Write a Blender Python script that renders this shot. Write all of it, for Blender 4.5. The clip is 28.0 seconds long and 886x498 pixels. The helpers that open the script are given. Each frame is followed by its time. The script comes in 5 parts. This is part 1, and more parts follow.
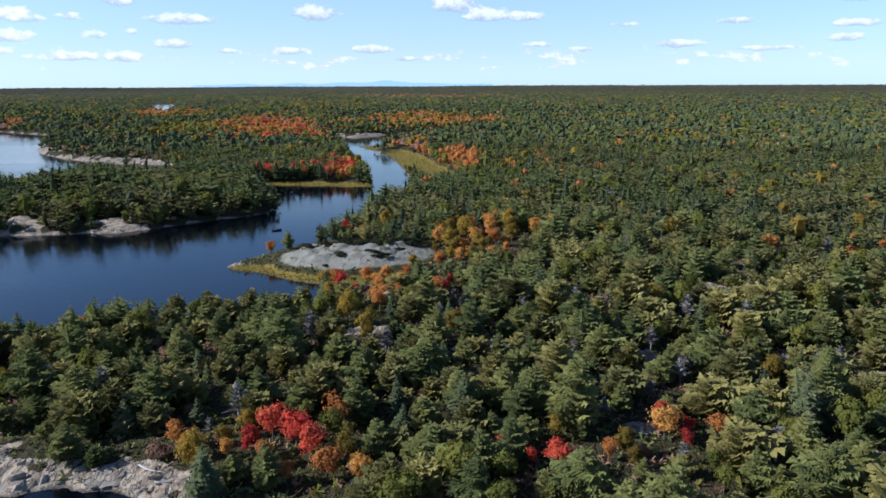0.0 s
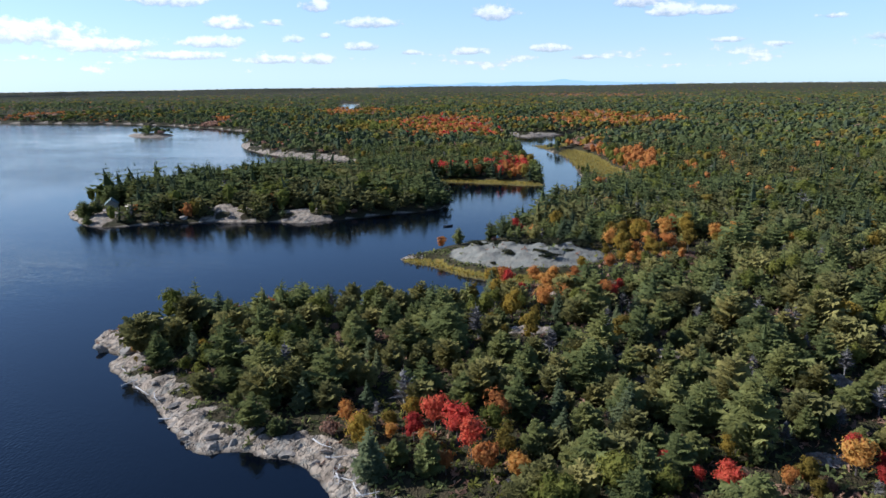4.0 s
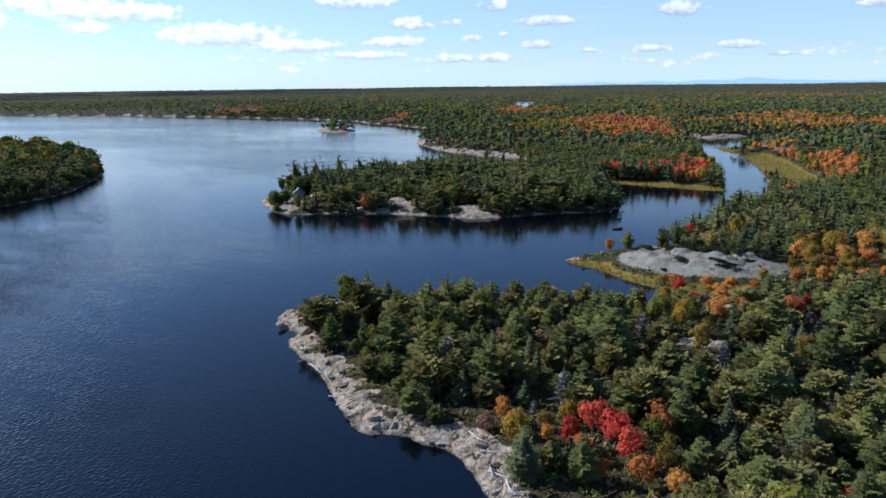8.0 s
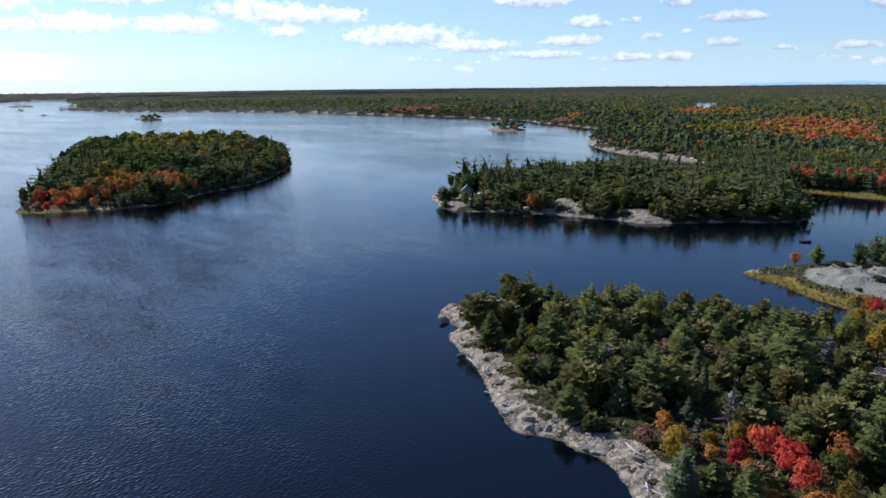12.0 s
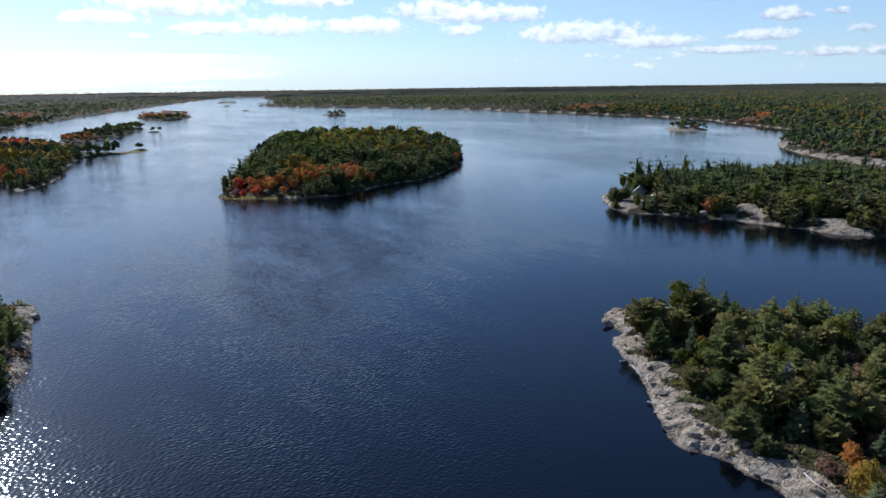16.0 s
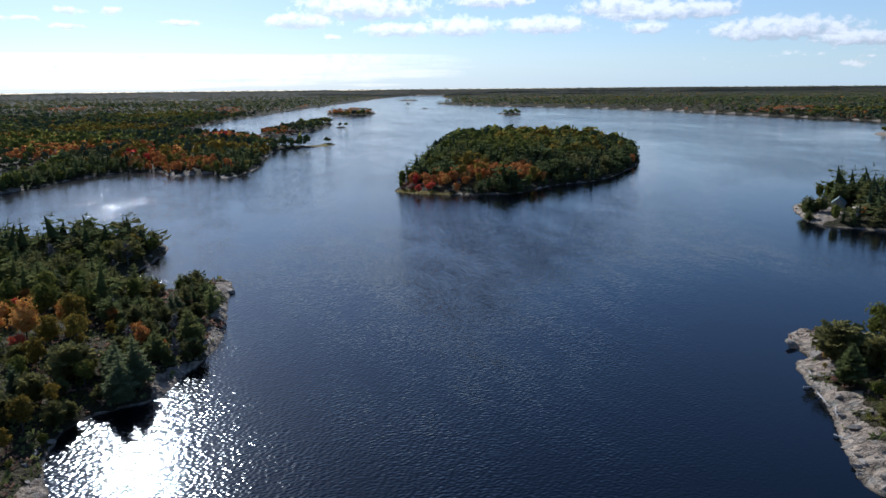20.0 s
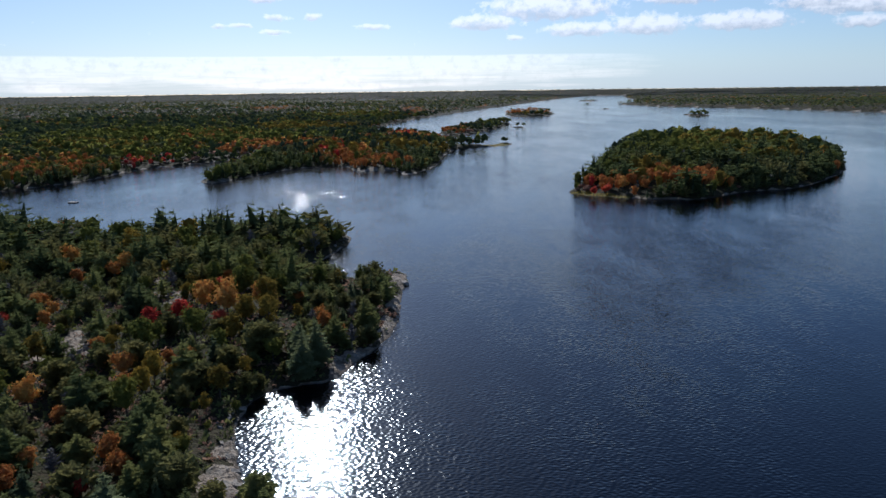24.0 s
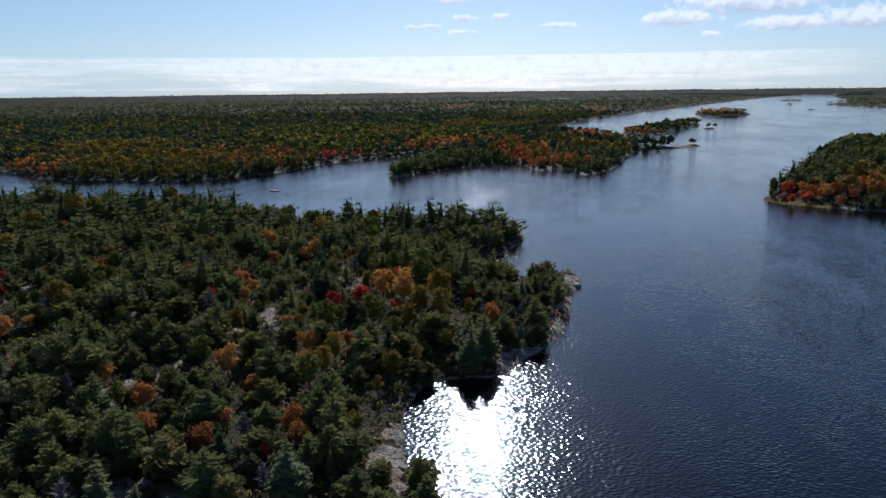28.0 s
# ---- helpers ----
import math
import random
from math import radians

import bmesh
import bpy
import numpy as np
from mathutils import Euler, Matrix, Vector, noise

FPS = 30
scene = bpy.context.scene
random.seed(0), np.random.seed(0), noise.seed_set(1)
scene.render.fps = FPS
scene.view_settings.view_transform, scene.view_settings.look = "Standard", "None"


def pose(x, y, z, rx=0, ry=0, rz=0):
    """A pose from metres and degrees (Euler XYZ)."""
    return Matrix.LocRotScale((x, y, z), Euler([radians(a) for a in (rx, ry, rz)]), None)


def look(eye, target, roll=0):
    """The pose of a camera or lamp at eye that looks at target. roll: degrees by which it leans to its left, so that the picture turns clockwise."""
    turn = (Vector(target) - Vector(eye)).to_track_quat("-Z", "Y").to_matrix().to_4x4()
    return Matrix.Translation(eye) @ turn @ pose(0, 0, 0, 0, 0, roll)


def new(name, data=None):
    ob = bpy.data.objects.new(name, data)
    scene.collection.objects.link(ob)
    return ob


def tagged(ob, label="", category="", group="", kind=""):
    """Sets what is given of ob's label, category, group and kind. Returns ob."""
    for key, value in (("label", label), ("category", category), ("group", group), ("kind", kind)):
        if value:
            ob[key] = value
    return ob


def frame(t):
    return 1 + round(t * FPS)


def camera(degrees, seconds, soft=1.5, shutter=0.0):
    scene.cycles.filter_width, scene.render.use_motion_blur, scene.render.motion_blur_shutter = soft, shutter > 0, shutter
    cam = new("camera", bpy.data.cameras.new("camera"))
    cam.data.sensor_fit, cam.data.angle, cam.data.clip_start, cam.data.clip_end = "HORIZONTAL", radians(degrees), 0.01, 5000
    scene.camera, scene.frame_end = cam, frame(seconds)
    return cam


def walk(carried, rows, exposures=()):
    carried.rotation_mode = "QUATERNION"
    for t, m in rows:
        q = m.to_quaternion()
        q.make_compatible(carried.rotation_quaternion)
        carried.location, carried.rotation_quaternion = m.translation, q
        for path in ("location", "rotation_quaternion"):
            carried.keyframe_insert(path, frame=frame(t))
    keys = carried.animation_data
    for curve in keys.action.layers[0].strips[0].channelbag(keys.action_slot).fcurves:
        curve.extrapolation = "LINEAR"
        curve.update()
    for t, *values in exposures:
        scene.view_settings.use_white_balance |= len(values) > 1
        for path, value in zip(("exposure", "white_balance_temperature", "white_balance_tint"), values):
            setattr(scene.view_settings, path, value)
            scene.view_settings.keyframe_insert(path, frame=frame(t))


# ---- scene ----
cam = camera(64.3, 28.0)
EYE = (0.0, 0.0, 62.0)
# seconds, heading (degrees to the left of +y), pitch, roll
PATH = [
    (0, 5.01, -13.35, -0.26),
    (0.5, 6.57, -13.34, -0.44),
    (1, 8.28, -13.33, -0.54),
    (2, 11.84, -13.30, -0.63),
    (3, 15.42, -13.30, -0.66),
    (3.5, 17.23, -13.30, -0.70),
    (5.5, 24.13, -13.30, -0.75),
    (6, 25.87, -13.29, -0.77),
    (7, 29.33, -13.27, -0.79),
    (8, 32.76, -13.26, -0.72),
    (9, 36.15, -13.25, -0.68),
    (10, 39.55, -13.20, -0.69),
    (11, 42.95, -13.17, -0.65),
    (12, 46.36, -13.15, -0.64),
    (12.5, 48.07, -13.14, -0.64),
    (14.5, 54.89, -13.21, -0.74),
    (15, 56.62, -13.21, -0.76),
    (16, 60.11, -13.18, -0.77),
    (17, 63.65, -13.19, -0.77),
    (18, 67.14, -13.18, -0.68),
    (19, 70.55, -13.16, -0.57),
    (20, 74.01, -13.10, -0.55),
    (21, 77.50, -13.05, -0.52),
    (21.5, 79.27, -13.04, -0.51),
    (23.5, 86.40, -12.96, -0.71),
    (24, 88.21, -12.94, -0.74),
    (25, 91.81, -12.88, -0.79),
    (26, 95.41, -12.85, -0.77),
    (27, 99.00, -12.87, -0.71),
    (28, 102.60, -12.87, -0.69),
]


def aim(yaw, pitch, roll):
    a, b = radians(yaw), radians(pitch)
    way = (-math.sin(a) * math.cos(b), math.cos(a) * math.cos(b), math.sin(b))
    return look(EYE, [e + 1000 * w for e, w in zip(EYE, way)], roll)


# the film's camera closes a little as it turns towards the sun: seconds, stops, kelvin, tint
EXPOSURES = [(t, stops, 5560, 12) for t, stops in ((0, 0.42), (6, 0.4), (11, 0.25), (17, 0.08), (21, -0.14), (25, -0.36), (28, -0.40))]
walk(cam, [(t, aim(yaw, pitch, roll)) for t, yaw, pitch, roll in PATH], EXPOSURES)

# ---- world and sun ----
SUN_YAW, SUN_HIGH = 100.0, 32.0
world = bpy.data.worlds.new("sky")
scene.world = world
world.use_nodes = True
wt = world.node_tree
sky = wt.nodes.new("ShaderNodeTexSky")
sky.sky_type, sky.sun_disc = "NISHITA", False
sky.sun_elevation, sky.sun_rotation = radians(SUN_HIGH), radians(-SUN_YAW)
sky.air_density, sky.dust_density, sky.ozone_density = 0.85, 0.4, 3.6
wt.nodes["Background"].inputs["Strength"].default_value = 0.105
wt.links.new(sky.outputs[0], wt.nodes["Background"].inputs["Color"])
sun = new("sun", bpy.data.lights.new("sun", "SUN"))
sun.data.energy, sun.data.angle, sun.data.color = 5.4, radians(0.53), (1.0, 0.95, 0.86)
sa, se = radians(SUN_YAW), radians(SUN_HIGH)
sun.matrix_world = look((-math.sin(sa) * math.cos(se) * 900, math.cos(sa) * math.cos(se) * 900, math.sin(se) * 900), (0, 0, 0))


# ---- materials ----
def material(name, rough=0.9):
    m = bpy.data.materials.new(name)
    m.use_nodes = True
    b = m.node_tree.nodes["Principled BSDF"]
    b.inputs["Roughness"].default_value = rough
    return m, m.node_tree, b


def node(nt, kind, ins=None, **props):
    n = nt.nodes.new("ShaderNode" + kind)
    for k, v in props.items():
        if k == "blend_type":
            n.blend_type = v
        elif k == "operation":
            n.operation = v
        elif k == "data_type":
            n.data_type = v
        elif k == "attribute_name":
            n.attribute_name = v
    for k, v in (ins or {}).items():
        if isinstance(v, bpy.types.NodeSocket):
            nt.links.new(v, n.inputs[k])
        else:
            n.inputs[k].default_value = v
    return n


def ramp(nt, fac, *stops):
    n = nt.nodes.new("ShaderNodeValToRGB")
    els = n.color_ramp.elements
    while len(els) < len(stops):
        els.new(0.5)
    for e, (at, col) in zip(els, stops):
        e.position, e.color = at, (*col, 1)
    nt.links.new(fac, n.inputs[0])
    return n.outputs[0]


def noise_tex(nt, coord, scale, detail=4, rough=0.55):
    return node(nt, "TexNoise", {"Vector": coord, "Scale": scale, "Detail": detail, "Roughness": rough}).outputs["Fac"]


def mix(nt, fac, a, b):
    n = node(nt, "MixRGB", {"Fac": fac})
    for k, v in (("Color1", a), ("Color2", b)):
        if isinstance(v, bpy.types.NodeSocket):
            nt.links.new(v, n.inputs[k])
        else:
            n.inputs[k].default_value = (*v, 1)
    return n.outputs[0]


def math_node(nt, op, a, b):
    n = nt.nodes.new("ShaderNodeMath")
    n.operation = op
    for i, v in enumerate((a, b)):
        if isinstance(v, bpy.types.NodeSocket):
            nt.links.new(v, n.inputs[i])
        else:
            n.inputs[i].default_value = v
    return n.outputs[0]


def leaf_material(name, dark, mid, light, per_object, glow=0.16):
    """Foliage: tint by tuft and by tree, with some light passing through the leaves."""
    m, nt, b = material(name)
    nt.nodes.remove(b)
    tint = node(nt, "Attribute", attribute_name="tint").outputs["Fac"]
    if per_object:
        rnd = node(nt, "ObjectInfo").outputs["Random"]
        tint = math_node(nt, "ADD", math_node(nt, "MULTIPLY", tint, 0.55), math_node(nt, "MULTIPLY", rnd, 0.64))
    co = node(nt, "TexCoord").outputs["Object"]
    sprig = noise_tex(nt, co, 3.2, 3, 0.7)
    tint = math_node(nt, "ADD", tint, math_node(nt, "MULTIPLY", math_node(nt, "SUBTRACT", sprig, 0.5), 0.9))
    col = ramp(nt, tint, (0.08, dark), (0.5, mid), (0.92, light))
    rough = node(nt, "Bump", {"Height": sprig, "Strength": 0.8, "Distance": 0.35}).outputs[0]
    di, tr = node(nt, "BsdfDiffuse", {"Color": col, "Normal": rough}), node(nt, "BsdfTranslucent", {"Color": col})
    mx = node(nt, "MixShader", {0: glow, 1: di.outputs[0], 2: tr.outputs[0]})
    nt.links.new(mx.outputs[0], nt.nodes["Material Output"].inputs[0])
    return m


LEAF_COLOURS = {
    "juniper": ((0.018, 0.022, 0.014), (0.034, 0.038, 0.022), (0.060, 0.060, 0.032)),
    "pine": ((0.086, 0.104, 0.044), (0.160, 0.178, 0.062), (0.255, 0.248, 0.080)),
    "spruce": ((0.056, 0.072, 0.042), (0.112, 0.135, 0.068), (0.185, 0.200, 0.092)),
    "oak": ((0.150, 0.115, 0.030), (0.290, 0.205, 0.042), (0.430, 0.290, 0.052)),
    "green": ((0.090, 0.105, 0.028), (0.165, 0.172, 0.040), (0.260, 0.245, 0.055)),
    "red": ((0.330, 0.045, 0.040), (0.640, 0.090, 0.065), (0.740, 0.190, 0.095)),
    "orange": ((0.340, 0.135, 0.050), (0.560, 0.235, 0.072), (0.660, 0.370, 0.095)),
    "rust": ((0.200, 0.120, 0.085), (0.350, 0.205, 0.140), (0.460, 0.285, 0.185)),
    "grey": ((0.100, 0.092, 0.086), (0.160, 0.146, 0.136), (0.240, 0.220, 0.205)),
    "jack": ((0.112, 0.108, 0.046), (0.200, 0.184, 0.064), (0.298, 0.254, 0.083)),
}
GLOW = {"pine": 0.30, "jack": 0.28, "spruce": 0.22, "grey": 0.05}
LEAF = {k: (leaf_material(k + "_leaves", *v, True, GLOW.get(k, 0.45)), leaf_material(k + "_wood_leaves", *v, False, GLOW.get(k, 0.45))) for k, v in LEAF_COLOURS.items()}


def bark_material(name, dark, light):
    m, nt, b = material(name, 0.9)
    co = node(nt, "TexCoord").outputs["Object"]
    nt.links.new(ramp(nt, noise_tex(nt, co, 5, 5), (0.3, dark), (0.7, light)), b.inputs["Base Color"])
    bump = node(nt, "Bump", {"Height": noise_tex(nt, co, 14, 4), "Strength": 0.6, "Distance": 0.03})
    nt.links.new(bump.outputs[0], b.inputs["Normal"])
    return m


BARK = bark_material("bark", (0.045, 0.036, 0.030), (0.14, 0.115, 0.095))
GREYBARK = bark_material("grey_bark", (0.10, 0.095, 0.09), (0.26, 0.245, 0.23))
DEADWOOD = bark_material("weathered_wood", (0.28, 0.26, 0.24), (0.60, 0.57, 0.53))


def ground_material():
    """Bare granite, forest floor and marsh, by where they lie."""
    m, nt, b = material("ground", 0.92)
    b.inputs["Specular IOR Level"].default_value = 0.12
    co = node(nt, "TexCoord").outputs["Object"]
    big, mid, fine = noise_tex(nt, co, 0.05, 5), noise_tex(nt, co, 0.45, 6, 0.65), noise_tex(nt, co, 2.6, 6, 0.65)
    stretched = node(nt, "Mapping", {"Vector": co, "Rotation": (0.25, 0.2, 0.9), "Scale": (0.34, 0.10, 0.6)}).outputs[0]
    bands = noise_tex(nt, stretched, 1.2, 7, 0.6)
    seam = math_node(nt, "ABSOLUTE", math_node(nt, "SUBTRACT", noise_tex(nt, stretched, 2.2, 3, 0.5), 0.5), 0.0)
    crack = node(nt, "MapRange", {0: seam, 1: 0.0, 2: 0.04, 3: 0.0, 4: 1.0}).outputs[0]
    stone = ramp(nt, bands, (0.30, (0.105, 0.083, 0.062)), (0.42, (0.235, 0.186, 0.138)), (0.52, (0.350, 0.280, 0.208)), (0.7, (0.46, 0.372, 0.280)))
    stone = mix(nt, math_node(nt, "MULTIPLY", math_node(nt, "SUBTRACT", 1.0, crack), 0.45), stone, (0.07, 0.066, 0.06))
    lichen = node(nt, "MapRange", {0: mid, 1: 0.5, 2: 0.68, 3: 0.0, 4: 0.75}).outputs[0]
    stone = mix(nt, lichen, stone, (0.21, 0.22, 0.20))
    pink = node(nt, "MapRange", {0: big, 1: 0.5, 2: 0.7, 3: 0.0, 4: 0.4}).outputs[0]
    stone = mix(nt, pink, stone, (0.45, 0.36, 0.29))
    crust = node(nt, "Attribute", attribute_name="lichen").outputs["Fac"]
    stone = mix(nt, math_node(nt, "MULTIPLY", crust, node(nt, "MapRange", {0: mid, 1: 0.3, 2: 0.6, 3: 0.6, 4: 0.92}).outputs[0]), stone, (0.185, 0.186, 0.158))
    blotch = noise_tex(nt, co, 1.3, 5, 0.7)
    stone = mix(nt, node(nt, "MapRange", {0: blotch, 1: 0.58, 2: 0.68, 3: 0.0, 4: 0.6}).outputs[0], stone, (0.11, 0.10, 0.086))
    litter = ramp(nt, fine, (0.3, (0.028, 0.024, 0.014)), (0.55, (0.058, 0.046, 0.024)), (0.75, (0.095, 0.068, 0.036)))
    litter = mix(nt, node(nt, "MapRange", {0: mid, 1: 0.45, 2: 0.65, 3: 0.0, 4: 0.7}).outputs[0], litter, (0.035, 0.045, 0.014))
    reeds = ramp(nt, mid, (0.3, (0.075, 0.085, 0.018)), (0.5, (0.17, 0.135, 0.028)), (0.7, (0.26, 0.17, 0.045)))
    rock_at = node(nt, "Attribute", attribute_name="rock").outputs["Fac"]
    rock_at = math_node(nt, "ADD", rock_at, math_node(nt, "MULTIPLY", math_node(nt, "SUBTRACT", fine, 0.5), 0.7))
    rock_fac = node(nt, "MapRange", {0: rock_at, 1: 0.42, 2: 0.58, 3: 0.0, 4: 1.0}).outputs[0]
    marsh_at = node(nt, "Attribute", attribute_name="marsh").outputs["Fac"]
    marsh_fac = node(nt, "MapRange", {0: math_node(nt, "ADD", marsh_at, math_node(nt, "MULTIPLY", math_node(nt, "SUBTRACT", mid, 0.5), 0.6)), 1: 0.4, 2: 0.6, 3: 0.0, 4: 1.0}).outputs[0]
    col = mix(nt, marsh_fac, mix(nt, rock_fac, litter, stone), reeds)
    # wet stain along the waterline
    z = node(nt, "SeparateXYZ", {0: co}).outputs[2]
    wet = node(nt, "MapRange", {0: math_node(nt, "ADD", z, math_node(nt, "MULTIPLY", mid, 0.3)), 1: 0.15, 2: 0.5, 3: 0.75, 4: 0.0}).outputs[0]
    col = mix(nt, wet, col, (0.060, 0.048, 0.036))
    nt.links.new(col, b.inputs["Base Color"])
    h = math_node(nt, "ADD", math_node(nt, "MULTIPLY", bands, 1.0), math_node(nt, "MULTIPLY", crack, 0.35))
    h = math_node(nt, "ADD", h, math_node(nt, "MULTIPLY", fine, 0.25))
    h = math_node(nt, "MULTIPLY", h, math_node(nt, "SUBTRACT", 1.0, math_node(nt, "MULTIPLY", crust, 0.7)))
    bump = node(nt, "Bump", {"Height": h, "Strength": 1.0, "Distance": 1.1})
    nt.links.new(bump.outputs[0], b.inputs["Normal"])
    return m


def water_material():
    """Dark peaty water: short wind waves in gusty patches with calmer lanes between them."""
    m, nt, b = material("lake_water", 0.10)
    co = node(nt, "TexCoord").outputs["Object"]
    b.inputs["Base Color"].default_value = (0.0012, 0.0022, 0.0046, 1)
    b.inputs["IOR"].default_value = 1.375
    b.inputs["Specular Tint"].default_value = (0.70, 0.88, 1.0, 1)
    gust = node(nt, "Mapping", {"Vector": co, "Rotation": (0, 0, 0.5), "Scale": (0.0045, 0.013, 0.01)}).outputs[0]
    patch = noise_tex(nt, gust, 1.0, 5, 0.6)
    open_water = node(nt, "Attribute", attribute_name="open_water").outputs["Fac"]
    calm = math_node(nt, "MULTIPLY", open_water, node(nt, "MapRange", {0: patch, 1: 0.34, 2: 0.66, 3: 0.35, 4: 1.2}).outputs[0])
    puffs = noise_tex(nt, node(nt, "Mapping", {"Vector": co, "Rotation": (0, 0, 0.9), "Scale": (0.035, 0.09, 0.05)}).outputs[0], 1.0, 3, 0.6)
    calm = math_node(nt, "MULTIPLY", calm, node(nt, "MapRange", {0: puffs, 1: 0.35, 2: 0.65, 3: 0.7, 4: 1.25}).outputs[0])
    wave = node(nt, "Mapping", {"Vector": co, "Rotation": (0, 0, 0.35), "Scale": (1.0, 0.62, 1.0)}).outputs[0]
    w1 = noise_tex(nt, wave, 0.55, 0, 0.5)
    w2 = noise_tex(nt, wave, 1.9, 0, 0.5)
    h = math_node(nt, "ADD", math_node(nt, "MULTIPLY", w1, 0.050), math_node(nt, "MULTIPLY", w2, 0.130))
    bump = node(nt, "Bump", {"Height": math_node(nt, "MULTIPLY", h, calm), "Strength": 1.0, "Distance": 1.0})
    nt.links.new(bump.outputs[0], b.inputs["Normal"])
    rough = node(nt, "MapRange", {0: patch, 1: 0.35, 2: 0.65, 3: 0.08, 4: 0.12}).outputs[0]
    nt.links.new(rough, b.inputs["Roughness"])
    return m


GROUND, WATER = ground_material(), water_material()


# ---- noise and plan ----
def lattice(ix, iy, seed):
    h = (ix.astype(np.int64) * 374761393 + iy.astype(np.int64) * 668265263 + seed * 974634777) & 0xFFFFFFFF
    h = ((h ^ (h >> 13)) * 1274126177) & 0xFFFFFFFF
    return ((h ^ (h >> 16)) & 0xFFFF) / 65535.0


def vnoise(x, y, seed=0):
    ix, iy = np.floor(x), np.floor(y)
    fx, fy = x - ix, y - iy
    fx, fy = fx * fx * (3 - 2 * fx), fy * fy * (3 - 2 * fy)
    a, b = lattice(ix, iy, seed), lattice(ix + 1, iy, seed)
    c, d = lattice(ix, iy + 1, seed), lattice(ix + 1, iy + 1, seed)
    return (a + (b - a) * fx) * (1 - fy) + (c + (d - c) * fx) * fy


def fbm(x, y, size, octaves=4, seed=0):
    total, amp, norm = 0.0, 1.0, 0.0
    for k in range(octaves):
        total = total + amp * vnoise(x / size + 17.3 * k, y / size - 9.1 * k, seed + k)
        norm, amp, size = norm + amp, amp * 0.5, size / 2.03
    return total / norm


def smooth(a, b, v):
    t = np.clip((v - a) / (b - a), 0, 1)
    return t * t * (3 - 2 * t)


# The lake's outer shore, walked round once, in metres.
WEST_POINT = [(-88, -18), (-96, -24), (-99, -28), (-105, -31), (-114, -34), (-123, -37), (-136, -36), (-141, -30), (-144, -20), (-155, -17),
              (-165, -12), (-183, -7), (-209, -7), (-229, -4), (-237, -8), (-233, -18), (-226, -28), (-232, -41), (-241, -45), (-260, -36),
              (-292, -30), (-304, -34), (-311, -44), (-305, -62), (-301, -85), (-292, -112), (-298, -140), (-320, -180), (-322, -225)]
WEST_BAY = [(-318, -300), (-305, -380), (-285, -480), (-270, -620), (-520, -680), (-484, -478), (-439, -405), (-436, -330), (-448, -285),
            (-475, -248), (-511, -235), (-565, -225), (-607, -208), (-628, -185), (-655, -165), (-630, -150), (-560, -158), (-510, -160), (-486, -154)]
WEST_CAPE = [(-485, -142), (-506, -132), (-566, -101), (-584, -63), (-535, -52), (-544, -36), (-547, -18), (-500, -10), (-555, 16), (-647, 26),
             (-717, 38), (-742, 66), (-766, 98), (-800, 104), (-772, 66), (-775, 42), (-850, 30), (-930, 15), (-975, -24), (-985, -77)]
FAR_ARM = [(-1036, -75), (-1338, -39), (-1551, 37), (-1928, 150), (-2214, 252), (-2941, 503), (-3600, 740), (-4300, 1050), (-4300, 1250),
           (-3900, 1120), (-3300, 960), (-2900, 880), (-2480, 740), (-2345, 640), (-2000, 680), (-1858, 778), (-1700, 880)]
NORTH_SHORE = [(-1473, 944), (-1298, 947), (-1163, 966), (-1020, 967), (-901, 964), (-761, 936), (-647, 877), (-553, 828), (-491, 736),
               (-449, 642), (-409, 597), (-347, 548), (-302, 530), (-259, 526), (-216, 500), (-226, 468), (-248, 450)]
COTTAGE_POINT = [(-272, 420), (-296, 370), (-308, 330), (-312, 300), (-306, 286), (-296, 268), (-258, 244), (-239, 249), (-216, 267), (-197, 274),
                 (-175, 276), (-159, 280), (-130, 311), (-113, 334), (-121, 363), (-138, 395), (-148, 420), (-111, 414), (-83, 417)]
RIVER = [(-87, 440), (-101, 492), (-132, 597), (-164, 684), (-170, 729), (-197, 804), (-171, 797), (-143, 854), (-80, 909), (-20, 930), (-40, 890),
         (-69, 876), (-99, 813), (-122, 745), (-130, 706), (-153, 696), (-134, 660), (-98, 590), (-75, 512), (-58, 443), (-56, 400), (-66, 350), (-73, 311)]
ROCK_POINT = [(-73, 301), (-69, 287), (-66, 275), (-73, 266), (-80, 257), (-87, 248), (-91, 240), (-95, 230), (-92, 224), (-80, 221), (-71, 213), (-52, 204), (-50, 194),
              (-62, 180), (-78, 176), (-92, 172), (-106, 157), (-122, 153), (-135, 144)]
EAST_SHORE = [(-142, 132), (-133, 123), (-125, 124), (-124, 117), (-112, 111), (-100, 105), (-85, 95), (-76, 90), (-70, 94), (-64, 93), (-60, 93),
              (-54, 91), (-47, 85), (-36, 77), (-15, 66), (20, 50), (45, 10), (50, -40), (20, -90), (-30, -100), (-65, -70), (-80, -30)]
